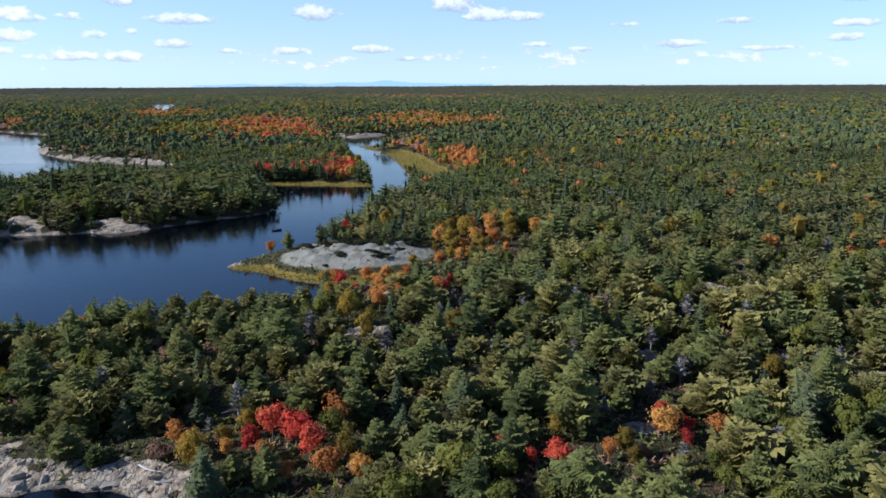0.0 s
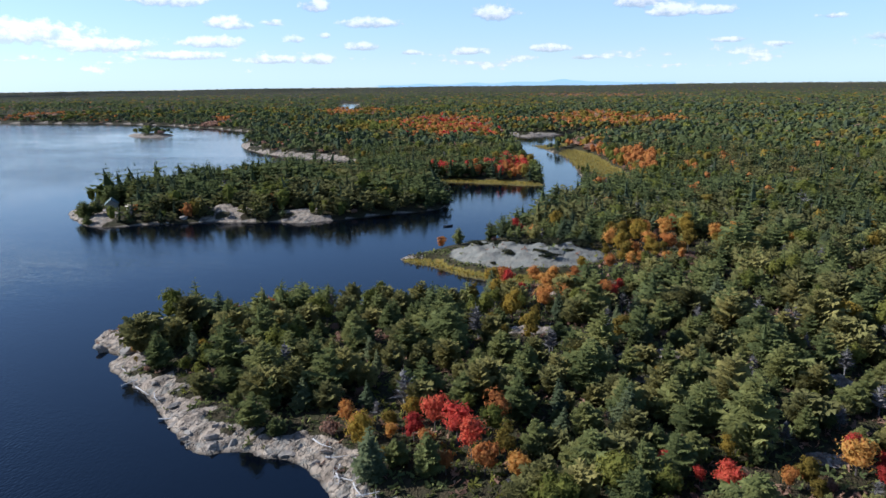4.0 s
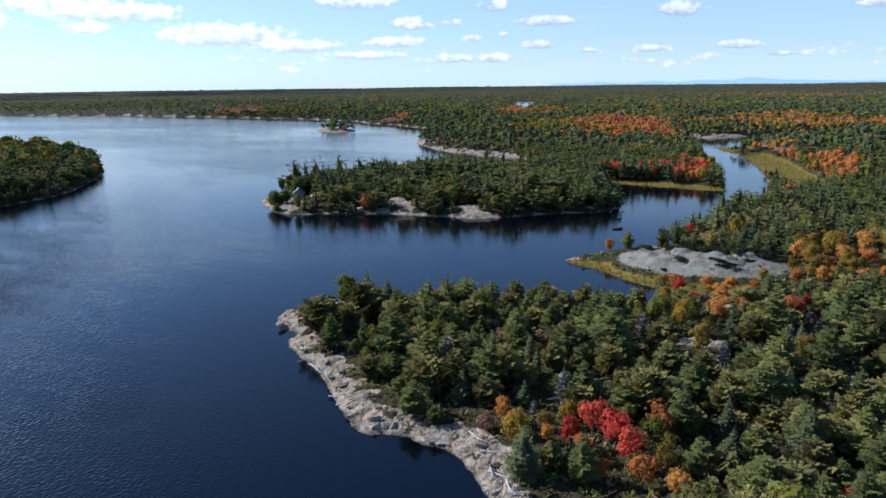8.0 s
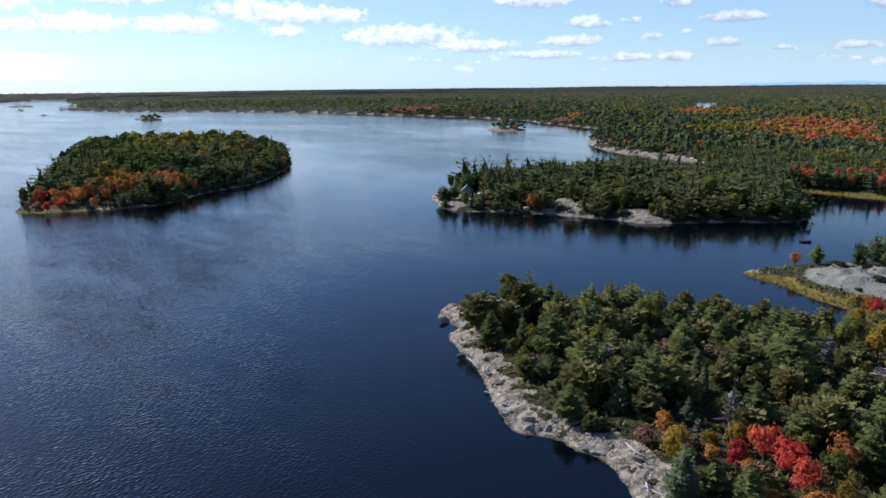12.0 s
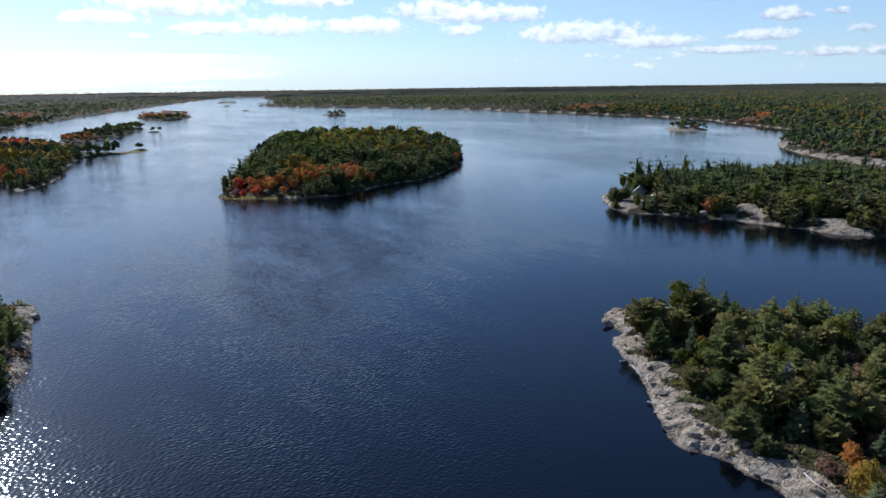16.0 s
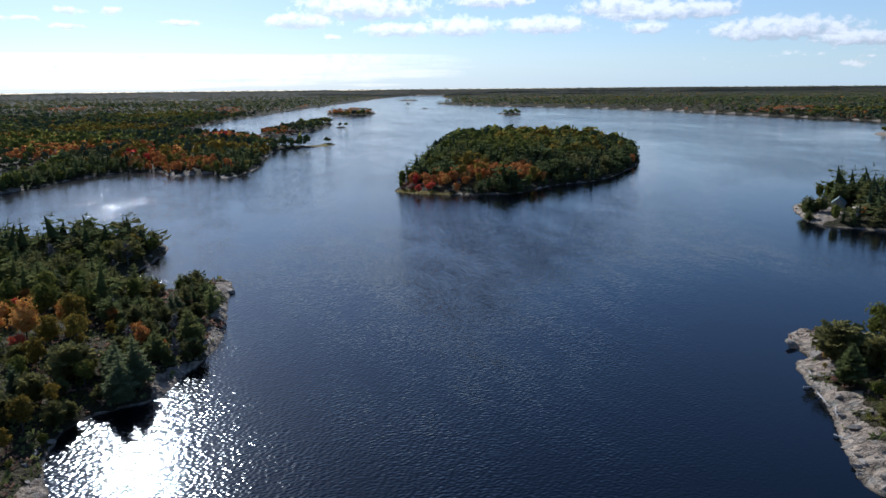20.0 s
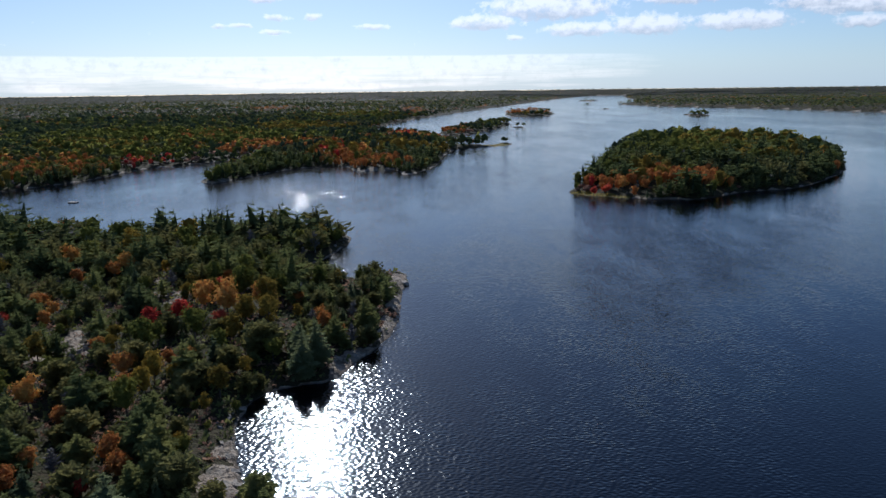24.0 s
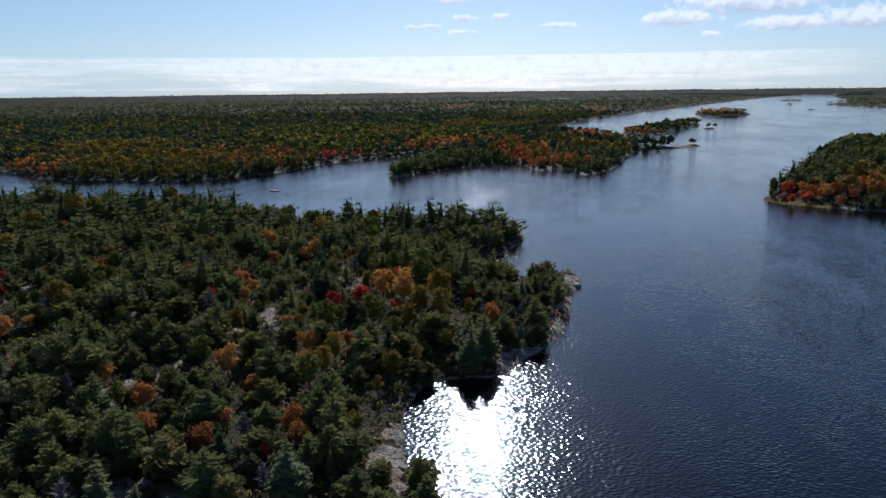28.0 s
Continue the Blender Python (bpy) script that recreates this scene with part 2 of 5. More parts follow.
ISLANDS = {
    "wooded": [(-411, 81), (-393, 94), (-379, 126), (-377, 149), (-394, 186), (-415, 230), (-493, 304), (-557, 339), (-640, 370), (-740, 345),
               (-800, 290), (-753, 224), (-672, 192), (-640, 176), (-560, 140), (-448, 100)],
    "middle": [(-681, 724), (-623, 706), (-608, 741), (-640, 772), (-684, 764)],
    "small": [(-1482, 544), (-1381, 534), (-1383, 568), (-1450, 592)],
    "islet": [(-2085, 470), (-2040, 476), (-2050, 498), (-2085, 492)],
    "islet_2": [(-1890, 482), (-1850, 490), (-1860, 512), (-1895, 505)],
    "channel": [(-929, 42), (-937, 59), (-1016, 95), (-1139, 144), (-1250, 165), (-1200, 110), (-1066, 50), (-980, 30)],
    "channel_2": [(-1560, 190), (-1463, 228), (-1559, 301), (-1768, 331), (-1850, 270), (-1700, 200)],
    "slab": [(-1096, 140), (-1082, 144), (-1082, 160), (-1098, 158)],
    "far_a": [(-2950, 640), (-2800, 660), (-2850, 730), (-3000, 720)],
    "far_b": [(-2600, 600), (-2540, 606), (-2560, 640), (-2610, 634)],
}
PONDS = [[(-707, 1479), (-739, 1463), (-1036, 2052), (-992, 2074)],
         [(-3640, -150), (-3630, -310), (-3960, -330), (-3980, -170)],
         [(-3400, 240), (-3410, 150), (-3560, 120), (-3560, 250)]]


def rounded(ring):
    p = np.array(ring, float)
    q = np.roll(p, -1, 0)
    return np.stack([0.78 * p + 0.22 * q, 0.22 * p + 0.78 * q], 1).reshape(-1, 2)


OUTER = rounded(WEST_POINT + WEST_BAY + WEST_CAPE + FAR_ARM + NORTH_SHORE + COTTAGE_POINT + RIVER + ROCK_POINT + EAST_SHORE)
RINGS = [OUTER] + [rounded(r) for r in ISLANDS.values()] + [rounded(r) for r in PONDS]


def inland(x, y):
    """Metres from the waterline: positive on land, negative on the water."""
    r = np.hypot(x, y)
    amp = np.clip(0.012 * r, 0.8, 9)
    size = np.clip(0.06 * r, 5, 60)
    wx = x + amp * 2 * (vnoise(x / size, y / size, 5) - 0.5) + 0.9 * (vnoise(x / 1.7, y / 1.7, 6) - 0.5)
    wy = y + amp * 2 * (vnoise(x / size, y / size, 7) - 0.5) + 0.9 * (vnoise(x / 1.7, y / 1.7, 8) - 0.5)
    out = np.empty(len(x))
    for s in range(0, len(x), 20000):
        px, py = wx[s:s + 20000], wy[s:s + 20000]
        best, wet = np.full(len(px), 1e12), np.zeros(len(px), bool)
        for ring in RINGS:
            inside = np.zeros(len(px), bool)
            for (ax, ay), (bx, by) in zip(ring, np.roll(ring, -1, 0)):
                dx, dy = bx - ax, by - ay
                t = np.clip(((px - ax) * dx + (py - ay) * dy) / (dx * dx + dy * dy + 1e-9), 0, 1)
                np.minimum(best, (px - ax - t * dx) ** 2 + (py - ay - t * dy) ** 2, out=best)
                if ay != by:
                    inside ^= ((ay > py) != (by > py)) & (px < dx * (py - ay) / dy + ax)
            wet ^= inside
        out[s:s + 20000] = np.sqrt(best) * np.where(wet, -1, 1)
    return out


# Bare rock along the shore: x, y, reach, width of the bare strip.
ROCKY = [(-138, 128, 16, 12), (-112, 111, 16, 7.5), (-92, 100, 15, 7.5), (-76, 92, 14, 7), (-60, 94, 12, 6.5), (-47, 87, 14, 7), (-30, 76, 15, 6),
         (-285, 262, 26, 26), (-203, 275, 14, 8), (-165, 284, 11, 6), (-330, 540, 60, 15), (-430, 610, 50, 13), (-229, -6, 16, 7), (-195, -8, 25, 3.8),
         (-165, -13, 20, 3.8), (-100, -28, 15, 5.5), (-302, -36, 13, 9)]
ROCKY_FAR = [(-500, -12, 16, 14), (-540, -40, 14, 7), (-487, -150, 14, 10), (-91, 229, 7, 9), (-190, 830, 40, 20), (-650, 715, 60, 12), (-780, 90, 40, 9), (-672, 192, 22, 12)]
# Bare domes and outcrops: x, y, half length, half width, turn, rise.
DOMES = [(-50, 233, 24, 15, 0.0, 3.3), (-204, 284, 11, 5, 0.1, 2.2), (-171, 291, 9, 4, 0.5, 1.6), (-267, 258, 19, 11, -0.6, 0.8), (-108, -91, 20, 3.3, -0.1, 1.1), (150, 1290, 85, 22, 0.0, 3.0), (88, 140, 18, 6, 0.4, 1.0), (64, 190, 10, 4, 0.2, 0.6),
         (-3, 150, 8, 2.2, 0.3, 0.5), (-3, 136, 5, 1.8, 0.0, 0.4), (29, 145, 8, 2.2, -0.2, 0.5), (52, 196, 9, 2.2, 0.1, 0.5), (-32, 158, 7, 2.5, 0.3, 0.4), (-150, -95, 7, 2.0, 0.4, 0.5), (-205, -70, 6, 2.2, 0.0, 0.5), (-165, -85, 5, 1.8, 0.3, 0.4)]
# Swells of the land: x, y, reach, rise.
HILLS = [(-620, 270, 130, 6), (-500, 180, 80, 4), (-210, 350, 50, 2), (-1400, 1300, 400, 8), (-700, -60, 120, 3)]
# Sedge flats: x, y, half length, half width, turn.
MARSHES = [(-68, 219, 24, 6, -0.28), (-38, 211, 16, 6, 0.0), (-75, 560, 14, 80, 0.30), (-120, 690, 40, 24, 0.9), (-115, 424, 40, 8, 0.0), (-40, 470, 16, 50, 0.1),
           (-760, 84, 40, 14, 0.7), (-500, 990, 60, 22, 0.2), (-400, 95, 26, 6, 0.9), (-50, 905, 70, 10, 0.5)]


def blob(x, y, cx, cy, a, b, turn):
    c, s = math.cos(turn), math.sin(turn)
    u, v = (x - cx) * c + (y - cy) * s, -(x - cx) * s + (y - cy) * c
    return np.clip(1.6 - np.hypot(u / a, v / b), 0, 1)


def land(x, y):
    """Height, bareness and marshiness of the ground at arrays x, y, and the metres from the water."""
    d, r = inland(x, y), np.hypot(x, y)
    width = 0.45 + 0.003 * np.clip(r - 600, 0, 1500) * smooth(100, 500, y)
    for cx, cy, reach, w in ROCKY + ROCKY_FAR:
        width = np.maximum(width, w * np.exp(-(((x - cx) ** 2 + (y - cy) ** 2) / reach ** 2) ** 2 * 0.7))
    width = width * (0.10 + 1.25 * smooth(0.30, 0.62, fbm(x, y, 7.5, 4, 21)))
    rock = smooth(1.25, 0.75, d / width)
    marsh = np.zeros(len(x))
    for m in MARSHES:
        marsh = np.maximum(marsh, blob(x, y, *m))
    dome = np.zeros(len(x))
    for cx, cy, a, b, turn, rise in DOMES:
        k = blob(x, y, cx, cy, a, b, turn)
        rock = np.maximum(rock, smooth(0.25, 0.7, k))
        dome = dome + rise * smooth(0.2, 1.0, k)
    marsh = np.where(dome > 0.3, 0, smooth(0.3, 0.7, marsh)) * (d < 30)
    patches = smooth(0.74, 0.80, fbm(x, y, 12, 3, 24)) * (r < 330) * (d > 12)
    rock = np.maximum(rock, patches) * (1 - marsh)
    up = np.clip(d, 0, None)
    high = 1.7 * (1 - np.exp(-up / 3.0)) + 3.2 * (1 - np.exp(-up / 45)) + 3.4 * (fbm(x, y, 70, 3, 31) - 0.45) * (1 - np.exp(-up / 30))
    high = high + 9 * (fbm(x, y, 520, 3, 37) - 0.4) * smooth(60, 500, up)
    for cx, cy, reach, rise in HILLS:
        high = high + rise * np.exp(-((x - cx) ** 2 + (y - cy) ** 2) / reach ** 2) * smooth(0, 40, up)
    ledge = fbm(x * 0.8 + y * 0.6, (y * 0.8 - x * 0.6) * 2.2, 5.0, 4, 41)
    step = np.abs(ledge - 0.5) * 3.0
    beds = 7.0 * fbm(x * 0.94 - y * 0.34, (y * 0.94 + x * 0.34) * 0.55, 6.5, 3, 45) + 0.8 * vnoise(x / 1.3, y / 1.3, 46)
    terrace = np.floor(beds) + smooth(0.0, 0.3, beds - np.floor(beds)) - beds
    high = high + rock * (1 - np.exp(-up / 1.5)) * ((step - 0.5) * 1.5 + terrace * np.where(dome > 0.5, 0.2, 0.75))
    high = np.maximum(high, 0.05) + dome + dome * (ledge - 0.5) * 0.55 + dome * 0.5 * (fbm(x, y, 11, 2, 43) - 0.5)
    high = np.where(marsh > 0.5, np.minimum(high, 0.25 + 0.02 * up), high * (1 - marsh) + marsh * np.minimum(high, 0.4))
    high = high + 27 * smooth(4000, 4850, r) * smooth(0, 150, up)
    low = -0.05 - 0.35 * np.clip(-d, 0, 14)
    return np.where(d > 0, high, low), rock, marsh, d


# ---- mesh building ----
def raw_mesh(name, verts, tris, mats, attrs=None, index=None, flat=True):
    me = bpy.data.meshes.new(name)
    nv, nf = len(verts), len(tris)
    k = tris.shape[1]
    me.vertices.add(nv), me.loops.add(nf * k), me.polygons.add(nf)
    me.vertices.foreach_set("co", np.ascontiguousarray(verts, dtype=np.float32).ravel())
    me.loops.foreach_set("vertex_index", np.ascontiguousarray(tris, dtype=np.int32).ravel())
    me.polygons.foreach_set("loop_start", np.arange(0, nf * k, k, dtype=np.int32))
    for m in mats:
        me.materials.append(m)
    if index is not None:
        me.polygons.foreach_set("material_index", np.ascontiguousarray(index, dtype=np.int32))
    me.polygons.foreach_set("use_smooth", np.full(nf, not flat))
    for key, values in (attrs or {}).items():
        a = me.attributes.new(key, "FLOAT", "POINT")
        a.data.foreach_set("value", np.ascontiguousarray(values, dtype=np.float32))
    me.update(calc_edges=True)
    return me


def part(name, bm, mat, parent, label=""):
    me = bpy.data.meshes.new(name)
    bm.to_mesh(me)
    bm.free()
    me.materials.append(mat)
    ob = new(name, me)
    ob.parent = parent
    return tagged(ob, label) if label else ob


# ---- ground and water ----
SEEN = (-33.0, 141.0)
yaws = np.radians(np.concatenate([np.arange(SEEN[0], SEEN[1], 0.28), np.arange(SEEN[1], SEEN[0] + 360, 3.0)]))
radii = [20.0]
while radii[-1] < 4930:
    q = radii[-1]
    radii.append(q * (1.05 if q < 74 else 1.0058 if q < 270 else 1.016 if q < 900 else 1.025))
radii = np.array(radii)
gr, gy = np.meshgrid(radii, yaws, indexing="ij")
gx, gyy = (-np.sin(gy) * gr).ravel(), (np.cos(gy) * gr).ravel()
gz, g_rock, g_marsh, g_d = land(gx, gyy)
na, nr = len(yaws), len(radii)
i, j = np.meshgrid(np.arange(nr - 1), np.arange(na), indexing="ij")
jn = (j + 1) % na
quads = np.stack([i * na + j, i * na + jn, (i + 1) * na + jn, (i + 1) * na + j], -1).reshape(-1, 4)[:, ::-1]
ground = new("ground", raw_mesh("ground", np.stack([gx, gyy, gz], 1), quads, [GROUND], {"rock": g_rock, "marsh": g_marsh, "lichen": np.minimum(1, 2 * blob(gx, gyy, -50, 233, 28, 18, 0.0))}, flat=False))
tagged(ground, "granite shield land with forest floor and bare rock shores", "ground", kind="structure")

wr = np.concatenate([[0.01], np.geomspace(14, 4900, 130)])
wa = np.radians(np.arange(0, 360, 1.5))
w_r, w_a = np.meshgrid(wr, wa, indexing="ij")
wx, wy = (-np.sin(w_a) * w_r).ravel() + 3.0, (np.cos(w_a) * w_r).ravel() + 2.0
# waves are lower in the lee of the shores
windward = smooth(42, 85, np.degrees(np.arctan2(-wx, wy)))
lee = smooth(8, 130, -inland(wx, wy))
near_gust = windward * smooth(360, 200, np.hypot(wx, wy))
shelter = (0.13 + 0.55 * windward + 0.25 * near_gust) * (1 - lee) + (1.0 + 0.75 * near_gust) * lee
nw = len(wa)
i, j = np.meshgrid(np.arange(len(wr) - 1), np.arange(nw), indexing="ij")
wq = np.stack([i * nw + j, i * nw + (j + 1) % nw, (i + 1) * nw + (j + 1) % nw, (i + 1) * nw + j], -1).reshape(-1, 4)[:, ::-1]
water = new("water", raw_mesh("water", np.stack([wx, wy, 0 * wx], 1), wq, [WATER], {"open_water": shelter}, flat=False))
tagged(water, "dark blue lake water with small wind ripples", "lake", kind="structure")

# ---- sky backdrop: clouds and far hills ----
# heading, height, half width, half height, in degrees
CLOUDS_NORTH = [(34.6, 4.3, 1.24, 0.36), (28.5, 5.75, 1.03, 0.5), (24.4, 4.5, 2.05, 0.43), (14.8, 5.14, 1.49, 0.61), (4.0, 5.75, 1.57, 0.6), (1.6, 4.95, 1.53, 0.49), (-1.3, 4.87, 1.41, 0.37), (35.2, 3.16, 0.82, 0.47),
                (31.7, 4.55, 0.65, 0.3), (30.1, 3.3, 0.63, 0.29), (27.9, 3.58, 0.5, 0.25), (25.1, 2.75, 1.26, 0.36), (10.5, 2.46, 1.42, 0.34), (31.9, 1.81, 1.85, 0.34), (16.9, 2.33, 1.27, 0.29), (7.7, 1.74, 1.0, 0.21),
                (28.5, 1.8, 1.12, 0.39), (21.3, 2.28, 0.82, 0.22)]
CLOUDS_EAST = [(-9.0, 4.12, 0.72, 0.2), (-16.7, 4.2, 1.23, 0.25), (-24.5, 5.5, 1.46, 0.4), (-24.5, 3.75, 1.55, 0.27), (-23.8, 2.83, 1.1, 0.31), (-12.9, 2.66, 1.5, 0.32), (-2.6, 2.78, 1.09, 0.21), (-5.8, 2.38, 0.85, 0.2), (-19.0, 2.25, 2.21, 0.2)]
CLOUDS_LAKE = [(60.8, 5.5, 2.72, 0.75), (58.3, 3.96, 1.43, 0.45), (54.6, 5.11, 2.72, 0.61), (49.2, 3.57, 4.6, 0.85), (43.8, 2.82, 3.08, 0.5), (38.6, 2.13, 2.96, 0.34), (36.4, 3.09, 2.09, 0.42), (39.2, 6.1, 2.58, 0.6), (35.2, 4.5, 1.4, 0.5)]
CLOUDS_WEST = [(84.9, 4.74, 2.47, 0.6), (79.6, 5.7, 4.53, 1.0), (77.4, 4.11, 2.48, 0.55), (72.4, 4.28, 2.68, 0.8), (65.9, 4.32, 3.18, 0.7), (57.5, 5.15, 4.6, 0.75), (69.9, 6.2, 2.8, 0.55)]
CLOUDS_SOUTH = [(101.6, 6.57, 1.16, 0.4), (100.8, 5.2, 0.75, 0.29), (98.0, 5.3, 0.61, 0.31), (93.5, 4.52, 1.1, 0.27), (103.3, 4.63, 0.74, 0.2), (100.8, 4.17, 0.97, 0.21), (104.9, 4.58, 0.62, 0.2), (82.4, 3.62, 0.64, 0.2)]


def cloud_material():
    m, nt, b = material("clouds")
    nt.nodes.remove(b)
    co = node(nt, "TexCoord").outputs["Object"]
    at = node(nt, "Attribute", attribute_name="cloud").outputs["Fac"]
    lit = node(nt, "Attribute", attribute_name="height").outputs["Fac"]
    stretch = node(nt, "Mapping", {"Vector": co, "Scale": (0.014, 0.014, 0.019)}).outputs[0]
    n1 = noise_tex(nt, stretch, 1.0, 9, 0.6)
    d = math_node(nt, "ADD", at, math_node(nt, "MULTIPLY", math_node(nt, "SUBTRACT", n1, 0.5), 2.0))
    fac = node(nt, "MapRange", {0: d, 1: 0.25, 2: 0.95, 3: 0.0, 4: 0.96}).outputs[0]
    veil = node(nt, "Attribute", attribute_name="veil").outputs["Fac"]
    streaks = noise_tex(nt, node(nt, "Mapping", {"Vector": co, "Scale": (0.0012, 0.0012, 0.022)}).outputs[0], 1.0, 6, 0.6)
    veil = math_node(nt, "MULTIPLY", veil, node(nt, "MapRange", {0: streaks, 1: 0.3, 2: 0.7, 3: 0.35, 4: 1.0}).outputs[0])
    fac = math_node(nt, "MAXIMUM", fac, veil)
    # grey undersides, white tops and the brighter sun side are put into the glow
    grey = node(nt, "MapRange", {0: math_node(nt, "ADD", lit, math_node(nt, "MULTIPLY", math_node(nt, "SUBTRACT", n1, 0.5), 1.8)), 1: 0.15, 2: 0.85, 3: 0.0, 4: 1.0}).outputs[0]
    sunward = node(nt, "Attribute", attribute_name="sunward").outputs["Fac"]
    col = mix(nt, grey, mix(nt, sunward, (0.46, 0.51, 0.57), (0.78, 0.84, 0.91)), mix(nt, sunward, (0.84, 0.86, 0.88), (1.32, 1.34, 1.35)))
    haze = node(nt, "Attribute", attribute_name="haze").outputs["Fac"]
    col = mix(nt, node(nt, "MapRange", {0: math_node(nt, "SUBTRACT", fac, math_node(nt, "MULTIPLY", haze, 0.5)), 1: 0.0, 2: 0.3, 3: 0.0, 4: 1.0}).outputs[0], (0.66, 0.85, 0.95), col)
    em = node(nt, "Emission", {"Color": col, "Strength": 0.93})
    fac = math_node(nt, "MAXIMUM", fac, haze)
    tr = nt.nodes.new("ShaderNodeBsdfTransparent")
    mx = node(nt, "MixShader", {0: fac, 1: tr.outputs[0], 2: em.outputs[0]})
    nt.links.new(mx.outputs[0], nt.nodes["Material Output"].inputs[0])
    return m


ca, ce = np.meshgrid(np.arange(-60, 300.5, 0.75), np.arange(-0.3, 9.0, 0.14), indexing="ij")
density, lift = np.zeros(ca.shape), np.zeros(ca.shape)
for az, el, w, h in CLOUDS_NORTH + CLOUDS_EAST + CLOUDS_LAKE + CLOUDS_WEST + CLOUDS_SOUTH:
    u, v = (ca - az) / w, (ce - el) / h
    v = np.where(v < 0, v * 1.35, v)
    k = np.clip(1.80 - 1.12 * np.hypot(u, v), 0, 1.0)
    lift = np.where(k > density, 0.5 + 0.5 * v, lift)
    density = np.maximum(density, k)
small = smooth(0.46, 0.70, fbm(ca, ce * 5.5, 2.6, 4, 71)) * smooth(0.6, 1.2, ce) * smooth(3.0, 1.6, ce) * 0.75 * smooth(64, 40, ca)
density = np.where(small > density, small, density)
lift = np.where(small >= density, 0.7, lift)
veil = smooth(2.6, 2.25, ce) * smooth(-0.4, 0.1, ce) * (0.92 * smooth(60, 84, ca)) * (0.6 + 0.4 * smooth(0.3, 0.6, fbm(ca, ce * 6, 14.0, 3, 77)))
lift = np.clip(lift + 0.12, 0, 1)
nca, nce = ca.shape
cr = 4960.0
cv = np.stack([-np.sin(np.radians(ca)) * cr, np.cos(np.radians(ca)) * cr, 62 + np.tan(np.radians(ce)) * cr], -1).reshape(-1, 3)
i, j = np.meshgrid(np.arange(nca - 1), np.arange(nce - 1), indexing="ij")
cq = np.stack([i * nce + j, i * nce + j + 1, (i + 1) * nce + j + 1, (i + 1) * nce + j], -1).reshape(-1, 4)
clouds = new("backdrop", raw_mesh("backdrop", cv, cq, [cloud_material()], {"cloud": density.ravel(), "height": np.clip(lift, 0, 1).ravel(), "veil": veil.ravel(), "sunward": smooth(15, 92, ca).ravel(), "haze": (0.33 + 0.33 * np.exp(-(np.clip(ce, 0, None) / 1.6) ** 2)).ravel()}, flat=False))
tagged(clouds, "pale blue sky with small white cumulus clouds", "sky", kind="structure")

# the blue of distant haze is painted on the hills as an even glow
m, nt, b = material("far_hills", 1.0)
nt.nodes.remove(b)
hill_haze_em = node(nt, "Emission", {"Color": (0.36, 0.55, 0.74, 1), "Strength": 1.0})
nt.links.new(hill_haze_em.outputs[0], nt.nodes["Material Output"].inputs[0])
HILL_MAT = m
hy = np.arange(1.0, 24.0, 0.15)
peak = 0.30 * np.exp(-((hy - 9.3) / 1.3) ** 2) + 0.16 * np.exp(-((hy - 12.5) / 1.8) ** 2) + 0.13 * np.exp(-((hy - 16.5) / 0.9) ** 2) + 0.10 * np.exp(-((hy - 6.5) / 1.5) ** 2)
peak = peak + 0.09 * np.exp(-((hy - 20.5) / 0.9) ** 2)
top = -0.17 + peak * (0.8 + 0.4 * vnoise(hy * 1.5, hy * 0, 3))
hr = 4945.0
hx, hyy = -np.sin(np.radians(hy)) * hr, np.cos(np.radians(hy)) * hr
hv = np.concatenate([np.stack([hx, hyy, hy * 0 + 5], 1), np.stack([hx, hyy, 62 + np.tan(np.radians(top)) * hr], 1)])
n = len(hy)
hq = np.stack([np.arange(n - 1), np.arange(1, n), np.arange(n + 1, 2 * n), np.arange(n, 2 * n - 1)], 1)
tagged(new("backdrop", raw_mesh("far_hills", hv, hq, [HILL_MAT])), "hills on the far horizon, pale blue with haze", "hills", kind="structure")


# ---- trees ----
def unit(v):
    return v / (np.linalg.norm(v, axis=1)[:, None] + 1e-9)


def petals(rng, centres, size, n, facing, loose, tints, out=None, pointed=False):
    """Jagged tufts: n triangles fanned round each centre, lying across the way that the tuft faces."""
    c = np.repeat(centres, n, 0)
    k = len(c)
    face = unit(np.repeat(facing, n, 0) + rng.normal(0, loose, (k, 3)))
    way = unit(np.cross(face, rng.normal(0, 1, (k, 3))))
    if out is not None:
        way = unit(np.repeat(out, n, 0) + rng.normal(0, 0.75, (k, 3)) * np.array([1, 1, 0.5]))
    side = unit(np.cross(face, way))
    length = np.repeat(size, n) * rng.uniform(0.6, 1.25, k)
    spread = length * rng.uniform(0.18, 0.36, k)
    root = c - way * (length * 0.4)[:, None]
    tip = c + way * length[:, None]
    if pointed:
        root, tip = tip, root + way * (length * 0.15)[:, None]
    v = np.stack([root, tip + side * spread[:, None], tip - side * spread[:, None]], 1).reshape(-1, 3)
    return v, np.repeat(np.clip(np.repeat(tints, n) + rng.normal(0, 0.09, k), 0, 1), 3)


